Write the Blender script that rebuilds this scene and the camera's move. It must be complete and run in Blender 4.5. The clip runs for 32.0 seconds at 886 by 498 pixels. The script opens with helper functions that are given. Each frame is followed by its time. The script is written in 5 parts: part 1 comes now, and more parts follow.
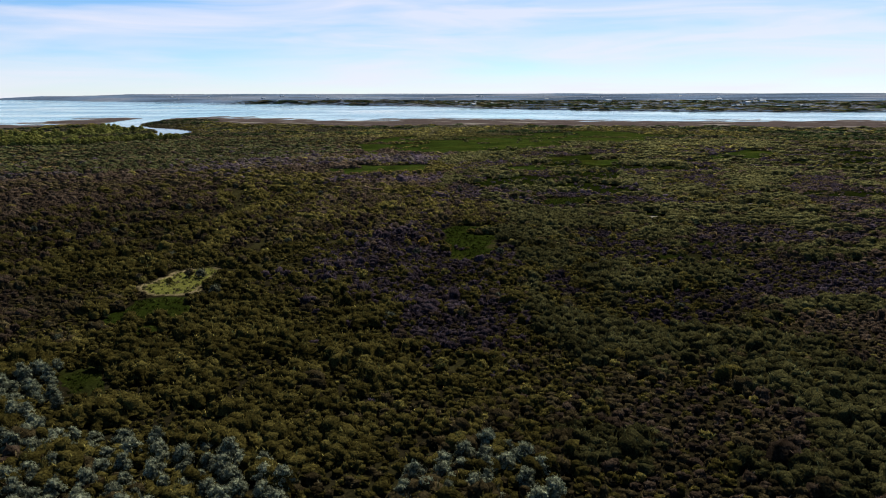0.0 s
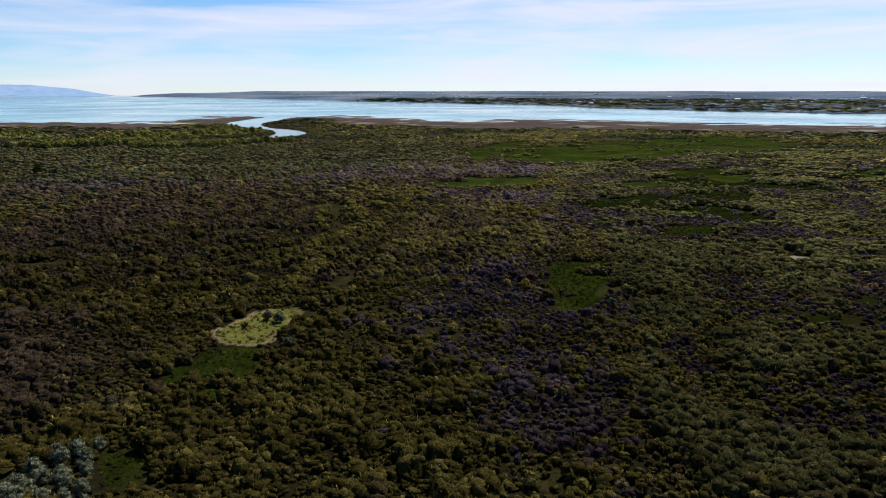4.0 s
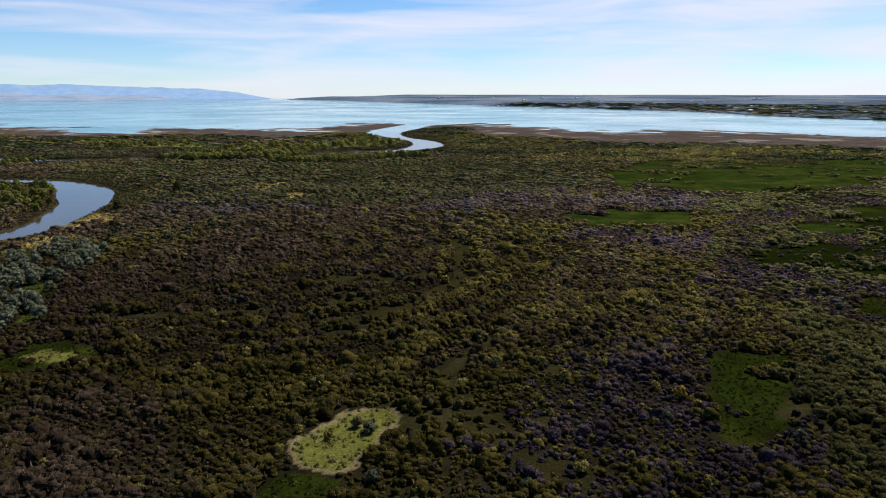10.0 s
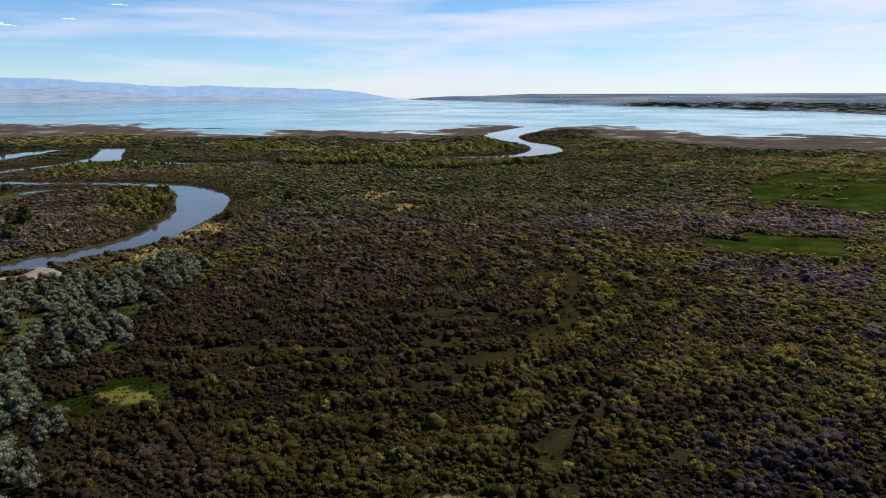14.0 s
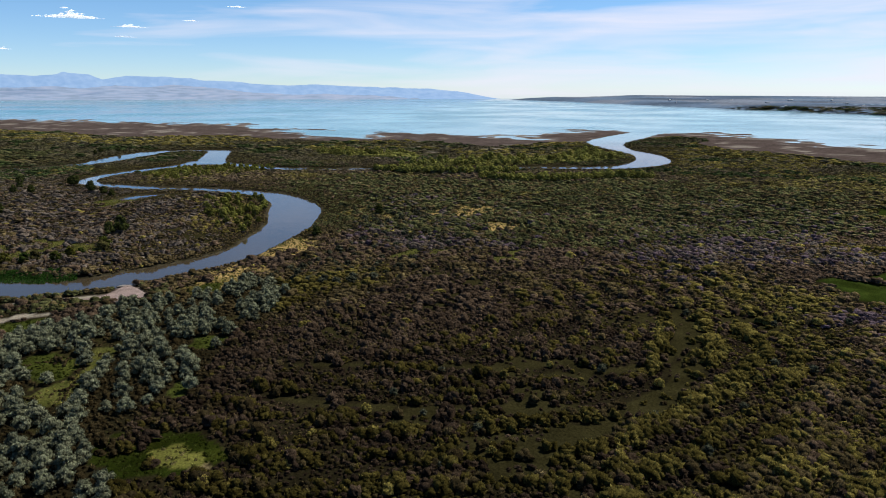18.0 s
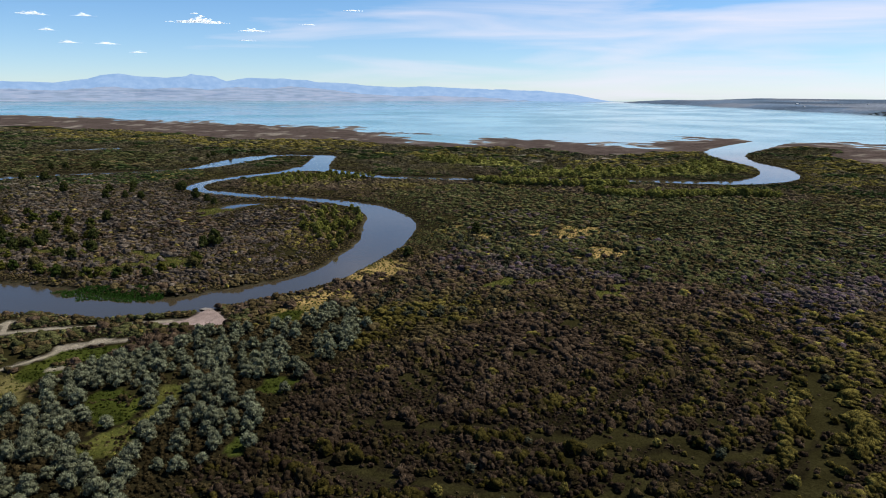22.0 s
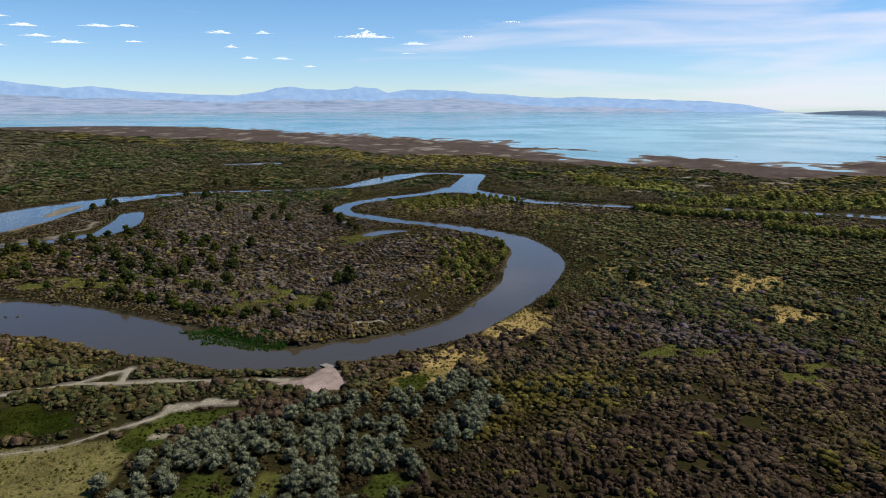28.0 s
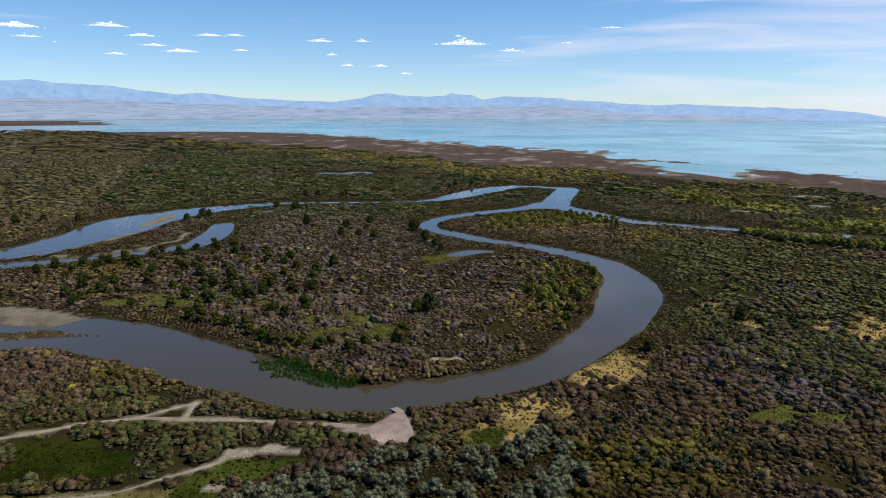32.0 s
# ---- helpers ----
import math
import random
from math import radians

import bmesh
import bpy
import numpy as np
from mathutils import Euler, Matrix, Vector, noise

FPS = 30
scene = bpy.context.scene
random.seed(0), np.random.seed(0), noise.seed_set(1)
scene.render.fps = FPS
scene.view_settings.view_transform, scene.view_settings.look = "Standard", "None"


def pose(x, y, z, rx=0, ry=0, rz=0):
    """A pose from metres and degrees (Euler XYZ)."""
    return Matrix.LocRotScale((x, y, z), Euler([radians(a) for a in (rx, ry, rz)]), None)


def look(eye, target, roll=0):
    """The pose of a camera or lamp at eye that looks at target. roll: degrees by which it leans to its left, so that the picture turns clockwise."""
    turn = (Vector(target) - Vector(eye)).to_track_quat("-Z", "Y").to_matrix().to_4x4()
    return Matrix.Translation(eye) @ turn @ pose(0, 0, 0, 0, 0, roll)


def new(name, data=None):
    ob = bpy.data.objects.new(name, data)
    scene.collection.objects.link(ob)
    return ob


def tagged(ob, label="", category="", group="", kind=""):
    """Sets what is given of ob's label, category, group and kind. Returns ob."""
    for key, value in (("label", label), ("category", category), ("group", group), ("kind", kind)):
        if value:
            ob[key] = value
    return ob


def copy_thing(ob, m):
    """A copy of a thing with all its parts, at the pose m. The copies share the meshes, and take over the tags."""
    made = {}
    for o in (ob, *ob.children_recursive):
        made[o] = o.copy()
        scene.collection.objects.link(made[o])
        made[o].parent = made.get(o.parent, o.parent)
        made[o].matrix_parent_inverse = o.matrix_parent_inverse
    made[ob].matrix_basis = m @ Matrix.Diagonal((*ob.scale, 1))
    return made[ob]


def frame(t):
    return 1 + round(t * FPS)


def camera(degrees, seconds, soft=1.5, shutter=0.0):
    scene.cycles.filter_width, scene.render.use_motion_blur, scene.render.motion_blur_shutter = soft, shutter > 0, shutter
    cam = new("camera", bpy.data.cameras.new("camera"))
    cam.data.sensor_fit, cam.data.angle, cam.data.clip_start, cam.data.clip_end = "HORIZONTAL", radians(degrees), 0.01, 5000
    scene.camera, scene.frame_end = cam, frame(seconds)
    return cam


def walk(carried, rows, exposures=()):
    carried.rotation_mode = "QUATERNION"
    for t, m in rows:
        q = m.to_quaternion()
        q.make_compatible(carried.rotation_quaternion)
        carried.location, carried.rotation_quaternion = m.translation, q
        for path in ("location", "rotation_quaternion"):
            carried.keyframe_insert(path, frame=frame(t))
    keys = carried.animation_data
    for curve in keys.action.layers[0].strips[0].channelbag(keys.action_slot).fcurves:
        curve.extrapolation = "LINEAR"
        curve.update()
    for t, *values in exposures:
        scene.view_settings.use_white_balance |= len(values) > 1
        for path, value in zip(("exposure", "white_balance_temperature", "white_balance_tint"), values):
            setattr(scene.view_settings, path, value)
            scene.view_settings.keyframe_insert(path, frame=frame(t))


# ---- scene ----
cam = camera(63.61, 32.0, soft=1.0)
PATH = [
    (0, pose(1.35, -4.66, 41.18, 77.683, 0.120, 5.720)),
    (1, pose(1.55, 0.50, 42.56, 77.708, 0.132, 7.604)),
    (2, pose(1.19, 5.92, 44.07, 77.625, 0.047, 9.817)),
    (3, pose(0.86, 11.65, 46.06, 77.462, 0.013, 12.345)),
    (4, pose(0.74, 16.98, 47.84, 77.413, 0.040, 14.834)),
    (5, pose(-0.09, 22.66, 49.58, 77.454, 0.057, 17.053)),
    (6, pose(-1.00, 27.93, 51.17, 77.566, 0.101, 18.829)),
    (7, pose(-1.87, 33.34, 52.67, 77.750, 0.159, 20.740)),
    (8, pose(-3.80, 38.96, 54.42, 77.780, 0.148, 22.375)),
    (9, pose(-6.09, 44.85, 55.91, 77.667, 0.045, 24.087)),
    (10, pose(-7.58, 49.40, 57.93, 77.566, 0.009, 26.028)),
    (11, pose(-9.81, 54.84, 59.31, 77.419, 0.032, 28.280)),
    (12, pose(-12.21, 60.32, 60.84, 77.393, 0.109, 30.525)),
    (13, pose(-14.19, 66.08, 61.88, 77.483, 0.207, 33.067)),
    (14, pose(-16.43, 71.23, 62.56, 77.495, 0.268, 35.544)),
    (15, pose(-19.55, 75.84, 64.73, 77.462, 0.226, 37.278)),
    (16, pose(-21.96, 80.55, 66.53, 77.433, 0.124, 39.352)),
    (17, pose(-24.55, 85.57, 68.07, 77.425, -0.004, 41.642)),
    (18, pose(-27.77, 89.73, 69.83, 77.427, -0.111, 43.604)),
    (19, pose(-32.17, 95.58, 71.09, 77.404, -0.179, 45.755)),
    (20, pose(-35.91, 100.26, 72.84, 77.398, -0.233, 47.841)),
    (21, pose(-39.38, 104.61, 74.24, 77.428, -0.258, 49.996)),
    (22, pose(-42.79, 108.93, 75.75, 77.482, -0.286, 52.181)),
    (23, pose(-48.22, 113.07, 76.94, 77.601, -0.276, 54.228)),
    (24, pose(-53.03, 117.42, 78.18, 77.717, -0.207, 56.338)),
    (25, pose(-57.45, 120.82, 79.93, 77.833, -0.176, 58.328)),
    (26, pose(-62.11, 124.92, 81.22, 77.928, -0.106, 60.341)),
    (27, pose(-66.20, 128.00, 82.53, 78.036, -0.052, 62.371)),
    (28, pose(-71.16, 130.98, 84.39, 78.176, -0.021, 64.448)),
    (29, pose(-75.77, 133.91, 85.91, 78.325, 0.044, 66.417)),
    (30, pose(-80.17, 136.43, 86.88, 78.440, 0.104, 68.084)),
    (31, pose(-84.37, 139.21, 88.51, 78.549, 0.020, 69.729)),
    (32, pose(-89.40, 141.82, 90.05, 78.618, -0.205, 71.935)),
]
EXPOSURES = [(0.0, 0.46), (32.0, 0.46)]
walk(cam, PATH, EXPOSURES)

# ---- sky, sun ----
SUN_YAW, SUN_ELEV = -22.0, 57.0          # degrees to the left of +y, degrees up


def sky():
    world = bpy.data.worlds.new("sky")
    scene.world = world
    world.use_nodes = True
    nt = world.node_tree
    nt.nodes.clear()
    out = nt.nodes.new("ShaderNodeOutputWorld")
    bg = nt.nodes.new("ShaderNodeBackground")
    tex = nt.nodes.new("ShaderNodeTexSky")
    tex.sky_type = "NISHITA"
    tex.sun_disc = False
    tex.sun_elevation = radians(SUN_ELEV)
    tex.sun_rotation = radians(-SUN_YAW)
    tex.air_density, tex.dust_density, tex.ozone_density = 0.8, 0.15, 1.6
    tex.altitude = 1300
    # thin cirrus: long streaks of stretched noise, denser towards the sun's side
    co = nt.nodes.new("ShaderNodeTexCoord")
    mp = nt.nodes.new("ShaderNodeMapping")
    mp.inputs["Rotation"].default_value = (0.05, -0.04, 0.5)
    mp.inputs["Scale"].default_value = (2.2, 2.2, 22.0)
    n1 = nt.nodes.new("ShaderNodeTexNoise")
    n1.inputs["Scale"].default_value, n1.inputs["Detail"].default_value = 1.6, 7.0
    n1.inputs["Distortion"].default_value = 0.6
    dot = nt.nodes.new("ShaderNodeVectorMath")
    dot.operation = "DOT_PRODUCT"
    a = radians(-10)
    dot.inputs[1].default_value = (-math.sin(a), math.cos(a), 0.25)
    side = nt.nodes.new("ShaderNodeMapRange")
    side.inputs["From Min"].default_value, side.inputs["From Max"].default_value = 0.1, 1.0
    side.inputs["To Min"].default_value, side.inputs["To Max"].default_value = -0.12, 0.22
    add = nt.nodes.new("ShaderNodeMath")
    add.operation = "ADD"
    ramp = nt.nodes.new("ShaderNodeMapRange")
    ramp.inputs["From Min"].default_value, ramp.inputs["From Max"].default_value = 0.47, 0.82
    ramp.inputs["To Min"].default_value, ramp.inputs["To Max"].default_value = 0.0, 0.75
    mix = nt.nodes.new("ShaderNodeMix")
    mix.data_type = "RGBA"
    mix.inputs["B"].default_value = CLOUD
    link = nt.links.new
    link(co.outputs["Generated"], mp.inputs["Vector"])
    link(mp.outputs["Vector"], n1.inputs["Vector"])
    link(co.outputs["Generated"], dot.inputs[0])
    link(dot.outputs["Value"], side.inputs["Value"])
    link(n1.outputs["Fac"], add.inputs[0])
    link(side.outputs["Result"], add.inputs[1])
    link(add.outputs["Value"], ramp.inputs["Value"])
    up = nt.nodes.new("ShaderNodeSeparateXYZ")
    thin = nt.nodes.new("ShaderNodeMapRange")
    thin.inputs["From Min"].default_value, thin.inputs["From Max"].default_value = 0.18, 0.5
    thin.inputs["To Min"].default_value, thin.inputs["To Max"].default_value = 1.0, 0.15
    cover = nt.nodes.new("ShaderNodeMath")
    cover.operation = "MULTIPLY"
    link(co.outputs["Generated"], up.inputs["Vector"])
    link(up.outputs["Z"], thin.inputs["Value"])
    link(ramp.outputs["Result"], cover.inputs[0])
    link(thin.outputs["Result"], cover.inputs[1])
    link(cover.outputs["Value"], mix.inputs["Factor"])
    cool = nt.nodes.new("ShaderNodeMix")
    cool.data_type, cool.blend_type = "RGBA", "MULTIPLY"
    cool.inputs["Factor"].default_value = 1.0
    tint_up, low = nt.nodes.new("ShaderNodeMapRange"), nt.nodes.new("ShaderNodeMix")
    tint_up.inputs["From Min"].default_value, tint_up.inputs["From Max"].default_value = 0.0, 0.16
    low.data_type = "RGBA"
    low.inputs["A"].default_value, low.inputs["B"].default_value = (0.87, 0.98, 1.14, 1), (0.74, 1.05, 1.26, 1)
    link(up.outputs["Z"], tint_up.inputs["Value"])
    link(tint_up.outputs["Result"], low.inputs["Factor"])
    link(low.outputs["Result"], cool.inputs["B"])
    link(tex.outputs["Color"], cool.inputs["A"])
    link(cool.outputs["Result"], mix.inputs["A"])
    link(mix.outputs["Result"], bg.inputs["Color"])
    bg.inputs["Strength"].default_value = SKY
    link(bg.outputs["Background"], out.inputs["Surface"])


SKY = 0.08
CLOUD = (8.0, 7.9, 9.0, 1)
sky()
sun = new("sun", bpy.data.lights.new("sun", "SUN"))
sun.data.energy, sun.data.angle, sun.data.color = 5.0, radians(0.55), (1.0, 0.93, 0.80)
_a, _e = radians(SUN_YAW), radians(SUN_ELEV)
sun.matrix_world = look((0, 0, 300), Vector((0, 0, 300)) - Vector((-math.sin(_a) * math.cos(_e), math.cos(_a) * math.cos(_e), math.sin(_e))))

# ---- plan: arithmetic ----
rng = np.random.default_rng(7)
TABLE = rng.random((256, 256))
CENTRE = (-45.0, 70.0)
WATER_Z = -0.8


def vnoise(x, y, size, shift=0.0):
    """Smooth value noise in 0..1 with cells of the given size in metres."""
    u, v = np.asarray(x) / size + 37.3 + shift, np.asarray(y) / size + 91.7 + 2.3 * shift
    i, j = np.floor(u).astype(int), np.floor(v).astype(int)
    a, b = u - i, v - j
    a, b = a * a * (3 - 2 * a), b * b * (3 - 2 * b)
    i0, i1, j0, j1 = i % 256, (i + 1) % 256, j % 256, (j + 1) % 256
    return (TABLE[i0, j0] * (1 - a) + TABLE[i1, j0] * a) * (1 - b) + (TABLE[i0, j1] * (1 - a) + TABLE[i1, j1] * a) * b


def fbm(x, y, size, shift=0.0, octaves=3):
    total, weight, out = 0.0, 1.0, 0.0
    for n in range(octaves):
        out = out + weight * vnoise(x, y, size / 2 ** n, shift + 5.1 * n)
        total += weight
        weight *= 0.55
    return out / total


def inside(poly, x, y):
    """Signed distance to a closed polygon, positive inside."""
    p = np.array(poly, float)
    q = np.roll(p, -1, axis=0)
    best = np.full(np.shape(x), 1e18)
    odd = np.zeros(np.shape(x), bool)
    for (ax, ay), (bx, by) in zip(p, q):
        dx, dy = bx - ax, by - ay
        s = np.clip(((x - ax) * dx + (y - ay) * dy) / (dx * dx + dy * dy + 1e-9), 0, 1)
        best = np.minimum(best, (x - ax - s * dx) ** 2 + (y - ay - s * dy) ** 2)
        if abs(dy) > 1e-9:
            odd ^= ((ay > y) != (by > y)) & (x < (y - ay) / dy * dx + ax)
    return np.sqrt(best) * np.where(odd, 1, -1)


def smooth(rows, steps=5):
    """Catmull-Rom through rows of numbers."""
    p = np.array(rows, float)
    e = np.vstack([2 * p[0] - p[1], p, 2 * p[-1] - p[-2]])
    out = []
    for i in range(len(p) - 1):
        a, b, c, d = e[i:i + 4]
        for u in np.arange(steps) / steps:
            out.append(0.5 * ((2 * b) + (c - a) * u + (2 * a - 5 * b + 4 * c - d) * u * u + (3 * b - a - 3 * c + d) * u ** 3))
    return np.array(out + [p[-1]])


def along(rows, x, y, steps=5):
    """Distance past the edge of a channel or track (centre x, y, half width): negative within it."""
    p = smooth(rows, steps)
    best = np.full(np.shape(x), 1e9)
    for (ax, ay, aw), (bx, by, bw) in zip(p[:-1], p[1:]):
        dx, dy = bx - ax, by - ay
        s = np.clip(((x - ax) * dx + (y - ay) * dy) / (dx * dx + dy * dy + 1e-9), 0, 1)
        best = np.minimum(best, np.hypot(x - ax - s * dx, y - ay - s * dy) - (aw + s * (bw - aw)))
    return best


def step01(v, lo, hi):
    t = np.clip((v - lo) / (hi - lo), 0, 1)
    return t * t * (3 - 2 * t)


# ---- plan: water ----
CHANNELS = {
    "river": [(-404, 30, 19), (-402, 59, 19), (-398, 88, 19), (-379, 109, 19), (-356, 129, 17), (-336, 145, 16), (-318, 159, 13), (-304, 171, 11), (-297, 190, 11),
              (-296, 210, 11), (-298, 231, 10), (-306, 253, 9), (-321, 275, 10), (-344, 303, 12), (-381, 333, 15), (-415, 352, 12), (-452, 359, 10), (-483, 352, 9),
              (-515, 337, 8), (-543, 317, 8)],
    "loop": [(-543, 317, 8), (-570, 306, 8), (-591, 298, 7), (-608, 299, 7), (-626, 309, 7), (-643, 328, 8), (-660, 368, 9), (-674, 412, 10), (-696, 446, 14)],
    "pool": [(-672, 437, 14), (-724, 470, 13), (-787, 512, 12), (-809, 525, 9)],
    "north_arm": [(-806, 520, 9), (-838, 478, 12), (-812, 425, 18), (-755, 358, 11), (-746, 320, 8), (-759, 257, 9), (-768, 205, 11), (-752, 154, 17), (-731, 117, 22),
                  (-694, 85, 28), (-643, 66, 26), (-607, 47, 24), (-573, 10, 16), (-560, -40, 16)],
    "south_arm": [(-660, 150, 8), (-610, 142, 10), (-578, 128, 9), (-564, 104, 7), (-555, 72, 6), (-549, 49, 8), (-546, 25, 9)],
    "stream": [(-640, 1330, 30), (-617, 1201, 25), (-580, 1059, 30), (-543, 951, 24), (-472, 869, 12), (-422, 831, 14), (-385, 783, 17), (-367, 737, 18), (-368, 692, 14),
               (-399, 651, 12)],
    "slough": [(-398, 650, 12), (-437, 617, 9), (-468, 583, 9), (-516, 521, 9), (-554, 487, 10), (-587, 461, 10), (-667, 445, 12)],
    "backwater": [(-498, 284, 6), (-503, 296, 7), (-502, 306, 5)],
    "far_pond": [(-1060, 290, 12), (-1049, 344, 16)],
}
LAKE = [(-3706, -299), (-3135, 3), (-2943, 252), (-2603, 425), (-2193, 575), (-1860, 653), (-1619, 758), (-1470, 860), (-1250, 850), (-1053, 796), (-880, 748), (-868, 810),
        (-909, 893), (-831, 958), (-719, 978), (-733, 1070), (-712, 1190), (-616, 1250), (-520, 1267), (-437, 1230), (-370, 1160), (-250, 1165), (-100, 1180), (166, 1155),
        (400, 1140), (900, 1120), (1700, 1090), (1700, 1620), (792, 1644), (596, 1641), (367, 1687), (60, 1860), (-300, 2350), (-800, 2660), (-1559, 2990), (-2501, 3463),
        (-2951, 3527), (-2640, 4000), (-2650, 5200), (-4600, 5200), (-3600, 2900), (-3990, 2460), (-4330, 1551), (-4450, 520), (-4400, -321)]
MARSH = [(-4400, -900), (-3114, -578), (-2600, -160), (-1981, 127), (-1809, 244), (-1593, 380), (-1372, 480), (-1138, 530), (-1005, 650), (-826, 724), (-700, 770), (-615, 800), (-560, 915), (-537, 1145),
         (-427, 990), (-298, 900), (-188, 882), (20, 918), (110, 900), (440, 860), (1700, 800), (1700, 1500), (-100, 1500), (-900, 1300), (-2000, 1100), (-4400, 200)]
BARS = {
    "bar": [(-446, 46), (-438, 64), (-418, 88), (-410, 74), (-423, 48)],
    "spit": [(-407, 52), (-405, 75), (-391, 97), (-394, 78), (-397, 54)],
    "arm_bar": [(-672, 88), (-712, 100), (-724, 116), (-694, 109), (-665, 93)],
    "arm_island": [(-556, 60), (-571, 100), (-598, 122), (-622, 126), (-655, 108), (-635, 84), (-600, 62), (-566, 40)],
}

# ---- plan: open ground among the shrubs (polygon, kind) ----
OPEN = [
    ([(-120, 512), (-130, 600), (-104, 668), (-78, 695), (-26, 700), (26, 690), (45, 620), (44, 562), (-8, 527), (-35, 498), (-74, 488), (-97, 474)], "fen"),
    ([(-101, 375), (-88, 402), (-52, 408), (-44, 384), (-56, 352), (-84, 352)], "fen"),
    ([(40, 436), (68, 462), (61, 419), (45, 412)], "fen"),
    ([(-4, 400), (22, 421), (18, 386), (-1, 377)], "fen"),
    ([(124, 472), (162, 533), (186, 517), (169, 477), (124, 447)], "fen"),
    ([(12, 277), (32, 286), (28, 266), (14, 262)], "meadow"),
    ([(-65, 88), (-64, 92), (-59, 90), (-56, 85), (-60, 82)], "meadow"),
    ([(-207, 175), (-213, 182), (-207, 189), (-202, 180)], "lush"),
    ([(-181, 157), (-186, 163), (-182, 165), (-177, 159)], "lush"),
    ([(-286, 98), (-285, 110), (-277, 114), (-279, 103)], "grass"),
    ([(172, 554), (182, 540), (192, 522), (188, 522), (176, 542)], "sand"),
    ([(5, 731), (95, 812), (158, 727), (132, 608), (74, 630), (25, 629)], "fen"),
    ([(19, 457), (57, 496), (49, 431), (25, 430)], "meadow"),
    ([(-20, 209), (-17, 215), (-5, 218), (-3, 200), (-5, 178), (-10, 169), (-15, 171)], "meadow"),
    ([(-75, 127), (-73, 131), (-64, 131), (-60, 120), (-59, 111), (-64, 106), (-71, 105), (-73, 114)], "meadow"),
    ([(-175, 140), (-164, 148), (-158, 155), (-143, 151), (-148, 141), (-155, 133)], "meadow"),
    ([(-158, 143), (-156, 148), (-148, 149), (-141, 147), (-146, 144), (-152, 141)], "pale"),
    ([(-78, 136), (-79, 145), (-78, 152), (-71, 158), (-67, 154), (-66, 144), (-64, 136), (-66, 131), (-73, 131)], "pale"),
    ([(-223, 158), (-222, 161), (-212, 158), (-204, 150), (-194, 140), (-196, 131), (-208, 135), (-207, 144), (-213, 151)], "grass"),
    ([(-232, 143), (-229, 149), (-221, 152), (-214, 150), (-209, 144), (-209, 139), (-222, 139)], "lush"),
    ([(-257, 198), (-274, 208), (-283, 223), (-282, 237), (-275, 245), (-265, 238), (-259, 225), (-253, 214), (-251, 203)], "straw"),
    ([(-291, 253), (-304, 268), (-311, 282), (-297, 287), (-283, 274), (-279, 255)], "straw"),
    ([(-352, 341), (-361, 368), (-346, 361), (-343, 341)], "straw"),
    ([(-322, 345), (-328, 360), (-317, 356)], "straw"),
    ([(-258, 203), (-265, 207), (-266, 216), (-261, 219), (-255, 213), (-254, 205)], "lush"),
        ([(-263, 92), (-260, 114), (-257, 121), (-257, 127), (-246, 132), (-237, 128), (-226, 121), (-218, 112), (-222, 92)], "hay"),
    ([(-294, 90), (-290, 108), (-283, 112), (-280, 120), (-270, 118), (-268, 104), (-274, 96), (-268, 88)], "meadow"),
    ([(-267, 139), (-266, 148), (-262, 160), (-258, 161), (-256, 148), (-254, 142), (-249, 135), (-249, 130), (-258, 129)], "lush"),
    ([(-256, 136), (-255, 142), (-253.5, 141), (-254, 136)], "sand"),
    ([(-274, 141), (-273, 152), (-268, 162), (-265, 160), (-268, 149), (-268, 140)], "sand"),
    ([(-387, 177), (-396, 198), (-370, 213), (-353, 206), (-355, 186), (-366, 176)], "grass"),
    ([(-325, 212), (-323, 226), (-318, 225), (-319, 214)], "sand"),
    ([(-318, 380), (-326, 412), (-303, 425), (-287, 410), (-296, 378)], "straw"),
    ([(-258, 355), (-271, 381), (-247, 390), (-246, 364)], "straw"),
    ([(-248, 288), (-256, 314), (-244, 323), (-228, 310), (-234, 292)], "grass"),
    ([(-221, 311), (-218, 339), (-201, 333), (-208, 312)], "grass"),
    ([(84, 273), (89, 274), (95, 262), (97, 250), (93, 249), (90, 262)], "sand"),
    ([(45, 239), (53, 239), (51, 232), (45, 233)], "sand"),
    ([(-440, 84), (-425, 120), (-410, 150), (-420, 175), (-440, 150), (-455, 110)], "grass"),
    ([(-470, 255), (-480, 285), (-500, 290), (-495, 262)], "grass"),
]
ROADS = {
    "road": [(-298, 78, 1.1), (-300, 92, 1.1), (-302, 107, 1.1), (-301, 119, 1.1), (-297, 130, 1.1), (-292, 144, 1.1), (-284, 163, 1.1), (-277, 177, 1.6)],
    "spur": [(-301, 116, 0.8), (-304, 123, 0.8), (-307, 131, 0.9), (-308, 134, 0.9)],
    "link": [(-297, 131, 0.9), (-302, 132, 0.9), (-309, 134, 0.8)],
    "wash": [(-270, 143, 0.9), (-267, 139, 0.8), (-265, 133, 0.8), (-263, 126, 0.5), (-260, 119, 0.35), (-259, 112, 0.3), (-261, 100, 0.3)],
}
